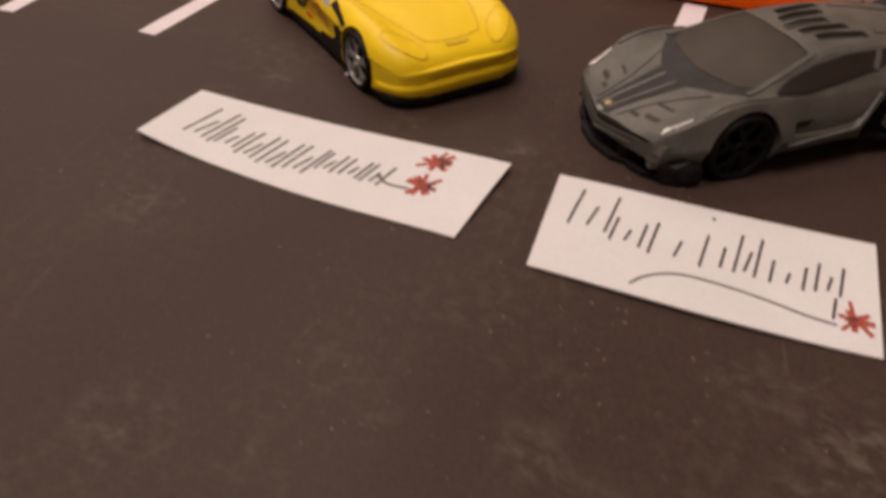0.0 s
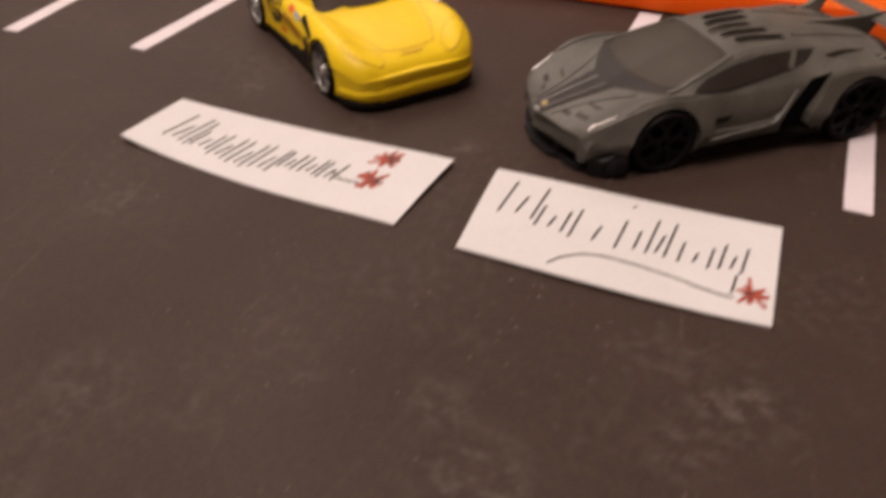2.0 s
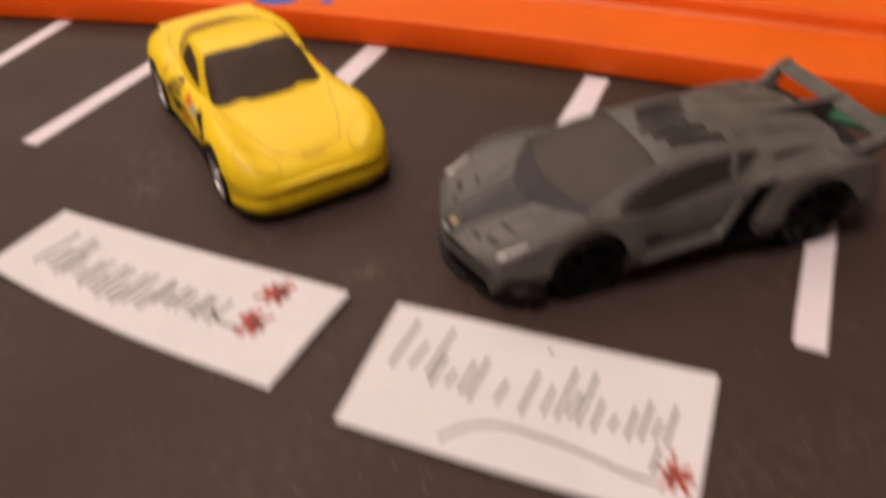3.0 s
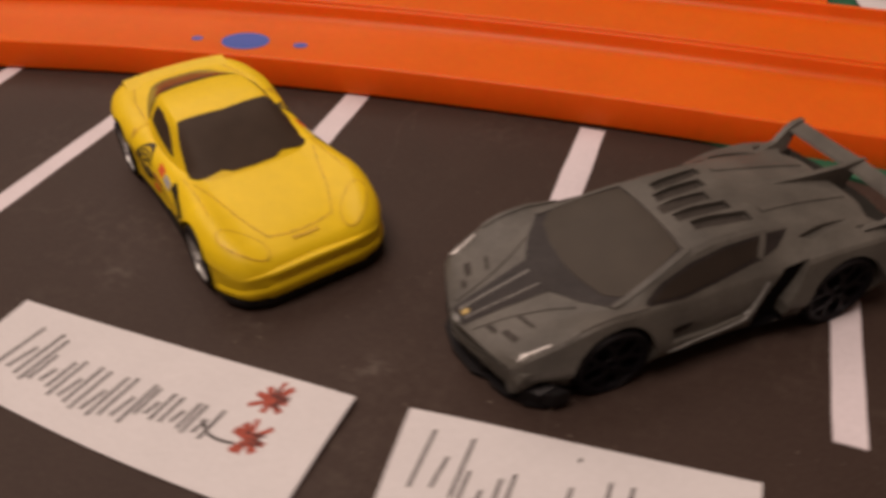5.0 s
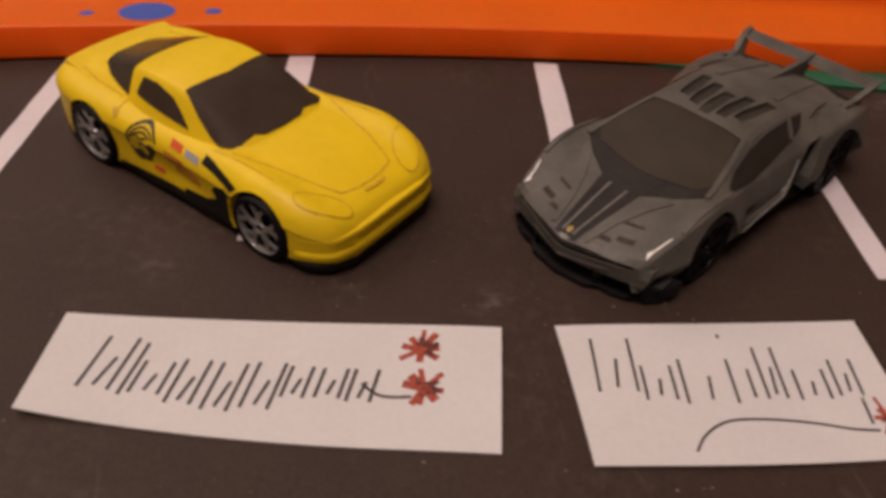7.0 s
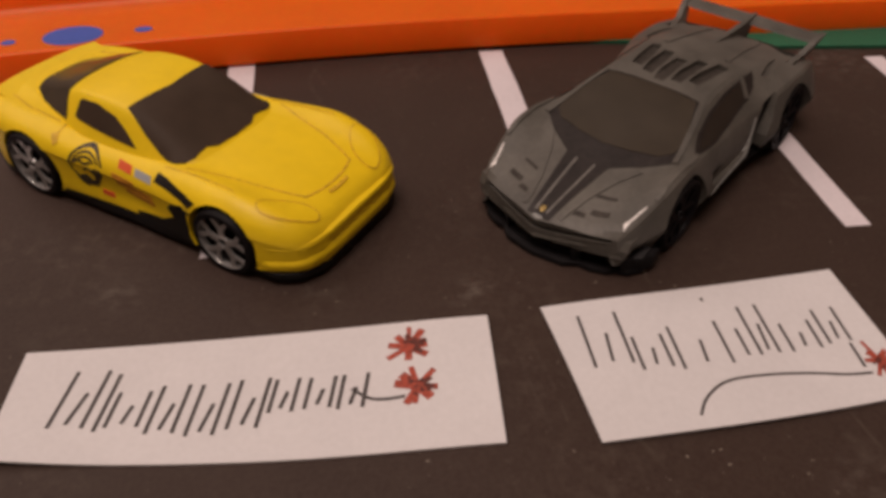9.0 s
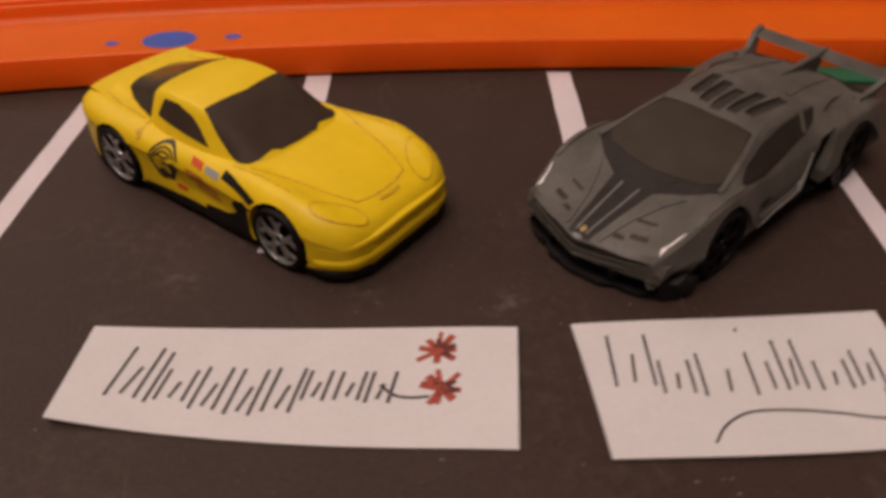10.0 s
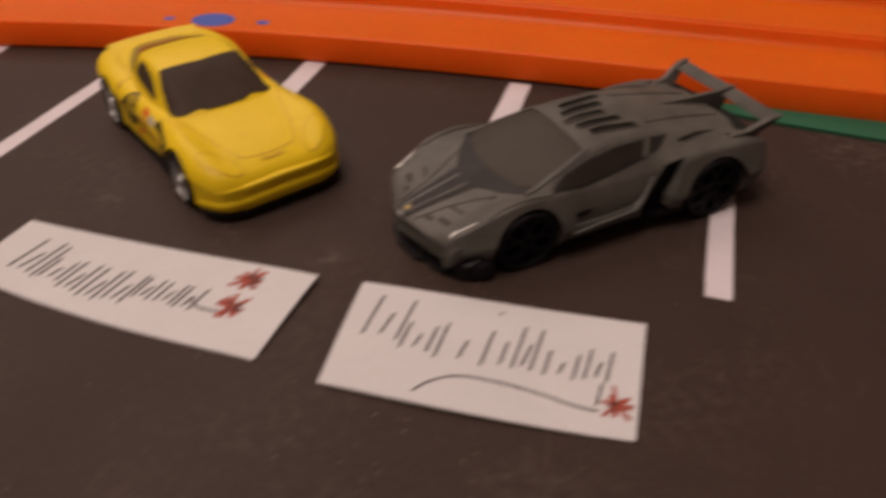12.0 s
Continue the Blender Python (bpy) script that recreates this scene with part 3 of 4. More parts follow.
    # printed side graphics
    for way in ("left", "right"):
        part("side_stripe", drape(tree, [(0.76, 1.27), (0.74, 1.16), (1.05, 1.14), (1.36, 1.08), (1.52, 1.02), (1.66, 1.14), (1.40, 1.20), (1.0, 1.26)], way, 0.012, 0.1), INK_BLACK, car, "black printed stripe")
        part("side_stripe", drape(tree, [(1.00, 0.80), (1.12, 0.94), (1.36, 1.00), (1.52, 0.92), (1.5, 0.29), (0.25, 0.29), (0.22, 0.44), (0.82, 0.52), (1.10, 0.66)], way, 0.012, 0.1), INK_BLACK, car, "black printed stripe")
        part("red_mark", drape(tree, [(-0.08, 1.24), (0.22, 1.22), (0.25, 1.12), (-0.04, 1.14)], way, 0.012, 0.1), RED, car, "red printed patch")
        part("silver_mark", drape(tree, [(0.30, 1.21), (0.66, 1.20), (0.69, 1.10), (0.33, 1.12)], way, 0.012, 0.1), SILVER, car, "silver printed patch")
        for k, (u, z, n) in enumerate(((-0.16, 1.05, 0.46), (-0.12, 0.93, 0.76), (0.04, 0.80, 0.62))):
            part("print_bar", drape(tree, [(u, z), (u + n, z - 0.09 * n), (u + n, z - 0.09 * n - 0.075), (u, z - 0.075)], way, 0.012, 0.1), OLIVE, car, "small faded printed bar")
        part("red_mark", drape(tree, [(-0.52, 0.60), (-0.28, 0.58), (-0.28, 0.49), (-0.52, 0.51)], way, 0.012, 0.1), RED, car, "small red printed patch")
        emblem = bmesh.new()
        for lo, hi, r0, r1 in ((20, 200, 0.335, 0.375), (30, 165, 0.27, 0.30), (40, 150, 0.20, 0.235), (205, 285, 0.31, 0.36)):
            arc = [radians(lo + (hi - lo) * k / 12) for k in range(13)]
            ring = [(-0.72 + r1 * math.cos(q), 0.95 + 0.9 * r1 * math.sin(q)) for q in arc] + [(-0.72 + r0 * math.cos(q), 0.95 + 0.9 * r0 * math.sin(q)) for q in reversed(arc)]
            drape(tree, ring, way, 0.012, 0.1, emblem)
        part("emblem", emblem, OLIVE_DARK, car, "round black printed emblem")
        figure = bmesh.new()
        for blot in ([(-0.66, 0.94), (-0.50, 1.02), (-0.40, 0.98), (-0.44, 0.86), (-0.52, 0.76), (-0.58, 0.64), (-0.66, 0.70), (-0.60, 0.80)], [(-0.92, 0.78), (-0.78, 0.82), (-0.66, 0.72), (-0.62, 0.62), (-0.74, 0.64), (-0.86, 0.70)]):
            drape(tree, blot, way, 0.012, 0.1, figure)
        for line in (((-1.0, 1.02), (-0.88, 1.08), (-0.74, 1.04), (-0.62, 1.08)), ((-0.80, 0.90), (-0.70, 0.98), (-0.58, 0.92)), ((-0.98, 0.72), (-0.90, 0.64), (-0.78, 0.60))):
            drape(tree, ribbon(line, 0.04), way, 0.012, 0.1, figure)
        part("emblem_figure", figure, OLIVE_DARK, car, "dark printed figure inside the emblem")
        part("side_skirt", drape(tree, [(1.45, 0.29), (1.45, 0.36), (-1.4, 0.36), (-1.4, 0.29)], way, 0.015, 0.2), INK_BLACK, car, "black sill")
        # a darker patch in place of the shade in a small dent
        part("scoop_shade", drape(tree, [(-1.52, 1.30), (-1.46, 1.36), (-1.34, 1.22), (-1.40, 1.18)], way, 0.012, 0.1), YELLOW_LINE, car)
    for x in (2.1, -2.1):
        for s in (-1, 1):
            toy_wheel(car, x, s * 1.42, 0.58 if x > 0 else 0.60, 0.48, CHROME, 5, "chrome rim with twin spokes", s)
    return car


yellow_car((-3.24, 2.54, 0), -35.6)

# ---- grey supercar ----
GREY_SPEC = dict(
    nose=3.78, tail=-3.45, floor=0.28, hub=0.62, arches=((2.06, 0.70), (-2.06, 0.75)), arch_depth=1.30, base_width=1.5,
    width=((3.72, 0.5), (3.45, 1.0), (3.1, 1.3), (2.1, 1.46), (0.2, 1.42), (-2.1, 1.5), (-3.0, 1.48), (-3.65, 1.3)),
    # x, sill y z, flank y z, shoulder y z, roof edge y z, middle z
    stations=(
        (3.95, 1.14, 0.50, 1.29, 0.62, 1.25, 0.84, 0.78, 0.83, 0.81),
        (3.82, 1.20, 0.46, 1.41, 0.66, 1.34, 1.01, 0.78, 0.90, 0.87),
        (3.50, 1.30, 0.38, 1.52, 0.70, 1.41, 1.15, 0.80, 1.01, 0.96),
        (3.00, 1.42, 0.30, 1.63, 0.76, 1.46, 1.31, 0.86, 1.15, 1.09),
        (2.60, 1.48, 0.28, 1.70, 0.80, 1.49, 1.42, 0.95, 1.25, 1.20),
        (2.10, 1.50, 0.28, 1.74, 0.80, 1.49, 1.47, 1.10, 1.37, 1.36),
        (1.70, 1.50, 0.28, 1.70, 0.74, 1.47, 1.41, 1.17, 1.47, 1.50),
        (1.20, 1.50, 0.28, 1.66, 0.66, 1.45, 1.34, 1.10, 1.63, 1.67),
        (0.60, 1.50, 0.28, 1.62, 0.64, 1.43, 1.31, 0.98, 1.80, 1.84),
        (0.00, 1.50, 0.28, 1.61, 0.64, 1.43, 1.32, 0.94, 1.88, 1.94),
        (-0.70, 1.52, 0.28, 1.65, 0.68, 1.46, 1.36, 0.94, 1.87, 1.94),
        (-1.20, 1.55, 0.28, 1.74, 0.76, 1.53, 1.44, 0.98, 1.80, 1.89),
        (-1.80, 1.58, 0.28, 1.82, 0.84, 1.57, 1.52, 1.02, 1.70, 1.81),
        (-2.40, 1.58, 0.28, 1.85, 0.86, 1.57, 1.51, 1.02, 1.59, 1.69),
        (-2.95, 1.56, 0.30, 1.80, 0.84, 1.52, 1.44, 0.98, 1.49, 1.56),
        (-3.30, 1.50, 0.40, 1.68, 0.82, 1.47, 1.36, 0.92, 1.40, 1.45),
        (-3.46, 1.42, 0.50, 1.54, 0.82, 1.38, 1.26, 0.88, 1.30, 1.34),
    ),
)


def upright(outline, y0, y1):
    """A prism over an outline in x, z, reaching from y0 to y1."""
    bm = bmesh.new()
    return loft(bm, [[(x, y, z) for x, z in outline] for y in (y0, y1)])


def mirrored(points):
    """An outline closed by its own mirror image across the car's middle."""
    return points + [(x, -y) for x, y in reversed(points) if abs(y) > 1e-6]


INTAKE = [(-0.90, 1.42), (-1.30, 1.49), (-1.16, 1.10), (-0.98, 0.78), (-0.96, 0.56), (-1.10, 0.40), (-0.42, 0.40), (-0.34, 0.66), (-0.56, 0.98)]
DOOR_HOLLOW = [(1.08, 0.72), (1.10, 0.96), (0.5, 1.00), (-0.25, 1.07), (-0.46, 0.98), (-0.24, 0.76), (0.4, 0.70)]


def grey_cutters():
    """The hollows of the grey shell: roof louvres, tail well, side intakes, door hollows and the slit under the bonnet's lip."""
    out = []
    for k in range(-2, 3):
        a, b, y = 0.47 - 0.12 * abs(k), -0.42 - 0.15 * abs(k), 0.275 * k
        out.append(slab([(a, y - 0.10), (a + 0.02, y + 0.10), (b * 0.4 + a * 0.6, y * 1.06 + 0.125), (b, y * 1.2 + 0.10), (b, y * 1.2 - 0.10), (b * 0.4 + a * 0.6, y * 1.06 - 0.125)], 1.88 - 0.02 * abs(k), 2.4))
    out.append(slab(mirrored([(-2.96, 0.12), (-3.00, 0.70), (-2.86, 1.02), (-3.06, 1.26), (-3.36, 1.22), (-3.42, 0.12)]), 1.08, 2.4))
    for s in (-1, 1):
        out.append(upright(INTAKE, s * 1.46, s * 2.2))
        out.append(upright(DOOR_HOLLOW, s * 1.535, s * 2.2))
        out.append(slab([(-2.45, s * 1.20), (-2.52, s * 1.36), (-2.80, s * 1.34), (-2.74, s * 1.20)], 1.38, 2.4))
        out.append(slab([(-1.30, s * 1.16), (-1.50, s * 1.26), (-2.10, s * 1.18), (-2.50, s * 1.02), (-1.9, s * 1.05)], 1.585, 2.4))
    slit = bmesh.new()
    loft(slit, [[(3.98 - 0.30 * abs(y) - d, y, z + 0.085 * abs(y)) for d, z in ((0.20, 0.675), (-0.2, 0.635), (-0.2, 0.735), (0.20, 0.745))] for y in (-1.17, -0.6, -0.16, 0.16, 0.6, 1.17)])
    out.append(slit)
    return [as_mesh(c) for c in out]


def grey_car(at, turn):
    car = thing("toy_car", "matt grey toy supercar with black stripes and rear wing", "toy car", at, turn)
    shell, tree = wedge_shell(GREY_SPEC, grey_cutters())
    part("body", shell, GREY, car, smooth=16)
    chassis(car, GREY_SPEC, BLACK, -0.06)
    part("windscreen_surround", drape(tree, mirrored([(2.66, 0.0), (2.58, 0.36), (2.30, 0.82), (1.96, 1.20), (1.70, 1.17), (1.20, 1.08), (0.56, 0.90), (0.50, 0.0)]), "top", 0.010), STRIPE, car, "black windscreen surround", smooth=40)
    part("windscreen", drape(tree, mirrored([(2.12, 0.0), (2.10, 0.45), (1.98, 0.92), (1.78, 1.10), (1.62, 1.11), (1.20, 1.02), (0.66, 0.83), (0.61, 0.0)]), "top", 0.020), SMOKE_GREY, car, "brownish smoked windscreen", smooth=40)
    part("roof_rail", drape(tree, [(0.52, -0.92), (0.48, 0), (0.52, 0.92), (0.64, 0.88), (0.60, 0), (0.64, -0.88)], "top", 0.03), GREY, car, smooth=40)
    for s in (-1, 1):
        part("windscreen_pillar", drape(tree, ribbon([(1.98, s * 1.22), (1.66, s * 1.155), (1.2, s * 1.065), (0.56, s * 0.90)], 0.085), "top", 0.034, 0.1), GREY, car, "grey windscreen pillar", smooth=40)
    for way in ("left", "right"):
        part("side_window", drape(tree, [(1.56, 1.42), (1.15, 1.58), (0.60, 1.71), (0.0, 1.79), (-0.72, 1.80), (-1.16, 1.78), (-0.86, 1.62), (-0.52, 1.53), (0.25, 1.42), (0.85, 1.36)], way, 0.010, 0.08), STRIPE, car, "black window surround", smooth=40)
        part("side_window_glass", drape(tree, [(1.38, 1.43), (1.05, 1.56), (0.55, 1.67), (0.0, 1.75), (-0.62, 1.76), (-0.48, 1.58), (0.25, 1.46), (0.80, 1.40)], way, 0.020, 0.08), SMOKE_DARK, car, "smoked side window", smooth=40)
        part("window_post", drape(tree, ribbon([(-0.72, 1.81), (-0.54, 1.55)], 0.09), way, 0.026, 0.1), GREY, car)
        part("side_intake", drape(tree, [(x * 0.96 - 0.03, 0.9 + (z - 0.9) * 0.96) for x, z in INTAKE], way, 0.004, 0.08), PIT, car, "black air intake", smooth=40)
        part("door_mark", drape(tree, [(1.04, 0.84), (1.05, 0.95), (0.72, 0.97), (0.80, 0.86)], way, 0.008, 0.08), INK_BLACK, car, "dark patch on the door")
        part("sill_edge", drape(tree, ribbon([(1.16, 0.58), (0.6, 0.62), (0.1, 0.65), (-0.18, 0.69), (-0.36, 0.84), (-0.62, 1.24)], 0.04), way, 0.025, 0.1), GREY_EDGE, car, "pale sill edge")
        part("sill", drape(tree, [(1.3, 0.30), (1.3, 0.38), (-0.2, 0.44), (-1.3, 0.42), (-1.3, 0.30)], way, 0.02, 0.1), PIT, car, "black sill")
    # bonnet
    part("bonnet_stripe", drape(tree, mirrored([(3.88, 0.20), (3.2, 0.29), (2.50, 0.40)]), "top", 0.014), STRIPE, car, "black bonnet stripes", smooth=40)
    for s in (-1, 1):
        part("stripe_gap", drape(tree, ribbon([(2.60, s * 0.17), (3.1, s * 0.145), (3.80, s * 0.10)], 0.04), "top", 0.026, 0.1), RIB_GREY, car, "pale rib between the stripes")
        # flat dark patches; the shade of shallow bonnet recesses is in their colour
        for outline in ([(3.62, 0.43), (3.53, 0.44), (3.48, 0.61), (3.56, 0.63)], [(3.46, 0.66), (3.36, 0.66), (3.28, 0.92), (3.38, 0.94)], [(3.16, 0.56), (3.10, 0.56), (3.00, 0.86), (3.05, 0.88)]):
            part("bonnet_recess_shade", drape(tree, [(x, s * y) for x, y in outline], "top", 0.005, 0.1), VENT, car, "dark patch with the bonnet recess shade in its colour", smooth=40)
        part("bonnet_ridge", drape(tree, ribbon([(2.36, s * 0.86), (2.7, s * 0.66), (3.2, s * 0.46), (3.78, s * 0.32)], 0.10), "top", 0.02, 0.1), GREY, car, "raised bonnet ridge", smooth=15)
        part("wing_ridge", drape(tree, ribbon([(1.5, s * 1.38), (2.0, s * 1.42), (2.5, s * 1.42), (2.85, s * 1.40)], 0.06), "top", 0.03, 0.1), GREY, car, "raised wing ridge", smooth=15)
        part("engine_ridge", drape(tree, ribbon([(-0.95, s * 0.60), (-1.8, s * 0.54), (-2.8, s * 0.50)], 0.10), "top", 0.022, 0.1), GREY, car, "raised engine cover ridge", smooth=15)
        part("headlight", drape(tree, [(3.48, s * 1.268), (3.40, s * 1.212), (3.36, s * 1.218), (3.28, s * 1.262), (3.14, s * 1.292), (3.00, s * 1.345), (3.02, s * 1.358), (3.16, s * 1.320), (3.31, s * 1.285)], "top", 0.022, 0.06), LENS_WHITE, car, "thin white painted headlight")
    part("nose_badge", drape(tree, ellipse(3.74, 0, 0.065, 0.05, 14), "top", 0.035, 0.1), GOLD, car, "small gold badge")
    part("nose_mark", drape(tree, [(3.90, -0.10), (3.93, 0), (3.90, 0.10), (3.86, 0.06), (3.86, -0.06)], "top", 0.02, 0.1), GREY_EDGE, car, "pale nose tip")
    # lower front: a grey bar over the dark mouth, fangs, fins and the splitter
    mouth = mirrored([(2.9, 1.34), (3.30, 1.16), (3.62, 0.70), (3.72, 0.0)])
    part("front_mouth", slab(mouth, 0.2, 0.60), PIT, car, "dark front intakes")
    bar = bmesh.new()
    beak = mirrored([(3.50, 1.20), (3.74, 0.66), (3.92, 0.0)])
    loft(bar, [[(x - 0.22, y * 0.97, z), (x, y, z - 0.005), (x + 0.04, y, z + 0.035), (x + 0.02, y, z + 0.075), (x - 0.22, y * 0.97, z + 0.10)] for x, y, z in [(x, y, 0.47 + 0.09 * abs(y)) for x, y in beak]])
    part("nose_bar", bar, GREY, car, "grey bar across the nose", smooth=15)
    edge = mirrored([(2.75, 1.58), (3.16, 1.57), (3.40, 1.42), (3.46, 1.28), (3.60, 1.16), (3.70, 0.92), (3.71, 0.74), (3.88, 0.54), (3.96, 0.0)])
    part("front_splitter", slab(edge, 0.13, 0.21, None, 0.015), SPLITTER, car, "dark angular front splitter")
    for s in (-1, 1):
        fang = bmesh.new()
        loft(fang, [[(x0, s * y0, z), (x1, s * y0, z), (x1 - 0.10, s * y1, z), (x0, s * y1, z)] for x0, x1, y0, y1, z in ((3.0, 3.56, 1.08, 1.43, 0.82), (3.1, 3.62, 1.10, 1.42, 0.66), (3.25, 3.62, 1.18, 1.38, 0.50), (3.42, 3.60, 1.25, 1.32, 0.36))])
        part("nose_fang", fang, GREY, car, "pointed grey bumper corner")
        for x, y, wide in ((3.72, 0.66, 0.05), (3.26, 1.50, 0.06)):
            fin = bmesh.new()
            loft(fin, [[(x - 0.25, s * (y + dy), 0.2), (x - 0.02 - dy * 0.8, s * (y + dy * 0.6), 0.2), (x + 0.04 - dy * 0.8, s * (y + dy), 0.46), (x - 0.25, s * (y + dy), 0.54)] for dy in (-wide, wide)])
            part("nose_fin", fin, SPLITTER, car, "dark fin between the intakes")
        part("canard", slab([(3.46, s * 1.34), (3.05, s * 1.64), (2.80, s * 1.64), (3.06, s * 1.36)], 0.2, 0.46, None, 0.02), BLACK, car, "black corner canard")
    # louvres and the tail
    for k in range(-2, 3):
        a, b, y = 0.45 - 0.12 * abs(k), -0.40 - 0.15 * abs(k), 0.275 * k
        part("roof_vent", drape(tree, [(a, y - 0.09), (a, y + 0.09), (b * 0.4 + a * 0.6, y * 1.06 + 0.115), (b, y * 1.2 + 0.09), (b, y * 1.2 - 0.09), (b * 0.4 + a * 0.6, y * 1.06 - 0.115)], "top", 0.006, 0.1), VENT, car, "black roof vent")
    # a black plate on the tail well's bottom, its colour deepening the shade there
    part("tail_recess_shade", drape(tree, mirrored([(-2.98, 0.14), (-3.02, 0.70), (-2.90, 1.00), (-3.08, 1.23), (-3.34, 1.19), (-3.40, 0.14)]), "top", 0.006, 0.1), INK_BLACK, car, "black plate that deepens the shade of the tail recess", smooth=40)
    fin = bmesh.new()
    loft(fin, [[(-1.5, y, 1.84), (-2.9, y, 1.45), (-3.40, y, 1.30), (-3.56, y, 1.62), (-3.74, y * 0.6, 1.79), (-3.60, y * 0.6, 1.80), (-3.2, y, 1.77), (-2.4, y, 1.79)] for y in (0.05, -0.05)])
    part("tail_fin", fin, GREY, car, "grey centre fin")
    wing = bmesh.new()
    rings = []
    for y in np.linspace(-1.40, 1.40, 25):
        z = 1.66 + 0.02 * y * y
        sweep = -0.10 * (1 - abs(y) / 1.40)
        prof = [(-3.28, 0.0), (-3.31, 0.04), (-3.44, 0.062), (-3.60, 0.105), (-3.61, 0.07), (-3.44, 0.01)]
        rings.append([(x + sweep, y, z + dz) for x, dz in prof])
    loft(wing, rings)
    part("rear_wing", wing, GREY, car, "grey rear wing blade", smooth=40)
    for s in (-1, 1):
        strut = bmesh.new()
        loft(strut, [[(-2.42, s * (1.22 + dy), 1.48), (-3.16, s * (1.24 + dy), 1.36), (-3.42, s * (1.36 + dy), 1.62), (-3.64, s * (1.42 + dy), 1.83), (-3.40, s * (1.41 + dy), 1.81), (-3.24, s * (1.38 + dy), 1.74), (-2.95, s * (1.30 + dy), 1.57)] for dy in (-0.055, 0.055)])
        part("wing_strut", strut, GREY, car, "grey wing end plate")
    part("tail_panel", block(-3.52, -3.40, -1.25, 1.25, 0.45, 1.05, 0.03), BLACK, car, "black tail panel")
    for x in (2.06, -2.06):
        for s in (-1, 1):
            toy_wheel(car, x, s * (1.37 if x > 0 else 1.46), 0.62 if x > 0 else 0.66, 0.44, DARK_RIM, 5, "dark spoked rim", s)
    return car


grey_car((5.24, 2.46, 0), -137.7)


# ---- name cards ----
def card_surface(corner, curl):
    """A point of a card from u (0 to 1 along) and v (0 to 1 up): corner in the order far left, far right, near right, near left."""
    tl, tr, br, bl = (Vector(c) for c in corner)

    def f(u, v, lift=0.0):
        p = bl.lerp(br, u).lerp(tl.lerp(tr, u), v)
        return Vector((p.x, p.y, p.z + board_rise(p.x, p.y) + curl(u, v) + lift))

    return f


def plate(f, outline, lift, thick, cell=0.05, bm=None):
    """A thin plate that follows a card's surface, over a 2D outline in u, v."""
    flat = bmesh.new()
    flat.faces.new([flat.verts.new((u, v, 0)) for u, v in outline])
    us, vs = [q[0] for q in outline], [q[1] for q in outline]
    for nrm, lo, hi in (((1, 0, 0), min(us), max(us)), ((0, 1, 0), min(vs), max(vs))):
        c = lo + cell
        while c < hi - 1e-4:
            bmesh.ops.bisect_plane(flat, geom=flat.verts[:] + flat.edges[:] + flat.faces[:], plane_co=(c * nrm[0], c * nrm[1], 0), plane_no=nrm)
            c += cell
    out = bm or bmesh.new()
    top = {v: out.verts.new(f(v.co.x, v.co.y, lift + thick)) for v in flat.verts}
    low = {v: out.verts.new(f(v.co.x, v.co.y, lift)) for v in flat.verts}
    for face in flat.faces:
        out.faces.new([top[v] for v in face.verts])
        out.faces.new([low[v] for v in reversed(face.verts)])
    for e in flat.edges:
        if len(e.link_faces) == 1:
            a, b = e.verts
            out.faces.new((top[a], top[b], low[b], low[a]))
    flat.free()
    return out


def name_card(label, corner, curl, bars, lines=(), stars=(), aspect=2.5, pen=0.011, bulge=0.004, group="name cards"):
    card = thing("name_card", label, "paper card", group=group)
    f = card_surface(corner, curl)
    part("paper", plate(f, [(u, -bulge * math.sin(math.pi * u)) for u in np.linspace(0, 1, 9)] + [(u, 1 + bulge * 0.6 * math.sin(math.pi * u)) for u in np.linspace(1, 0, 9)], 0.0, 0.03), PAPER, card, smooth=40)

    def stroke(points, width, mat, name, tag=""):
        flat = [(u, v / aspect) for u, v in points]
        out = [(u, v * aspect) for u, v in ribbon(flat, width)]
        part(name, plate(f, out, 0.031, 0.004), mat, card, tag)

    for u0, u1, low, high in bars:
        lean = 0.05 * (high - low)
        stroke([(u0, low), (u0 + lean, high)], pen, PEN, "ink_bar", "black pen bar")
        if u1 - u0 > 0.02:
            stroke([(u1, low), (u1 + lean, high)], pen, PEN, "ink_bar", "black pen bar")
            stroke([((u0 + u1) / 2, low + 0.03), ((u0 + u1) / 2 + lean, low + 0.6 * (high - low))], pen, PEN, "ink_bar", "black pen bar")
    for line in lines:
        stroke([tuple(q) for q in rounded(line, 4)] if len(line) > 2 else line, pen * 0.85, PEN, "pen_line", "thin black pen line")
    for cu, cv, size, dark in stars:
        rnd = random.Random(int(cu * 1000 + cv * 77))
        for k in range(8):
            a = k * math.pi / 4 + rnd.uniform(-0.25, 0.25)
            r = size * rnd.uniform(0.65, 1.22)
            stroke([(cu - 0.15 * r * math.cos(a), cv - 0.15 * r * math.sin(a) * aspect), (cu + r * math.cos(a), cv + r * math.sin(a) * aspect)], pen * rnd.uniform(1.2, 2.4), RED_PEN, "red_stroke", "red felt pen stroke")
        for k in range(9):
            a = rnd.uniform(0, 6.28)
            r = size * rnd.uniform(0.35, 0.75)
            du, dv = dark
            stroke([(cu + du - 0.4 * r * math.cos(a), cv + dv - 0.4 * r * math.sin(a) * aspect), (cu + du + r * math.cos(a), cv + dv + r * math.sin(a) * aspect)], pen * 1.35, RED_DARK, "dark_stroke", "dark red felt pen stroke")
    return card


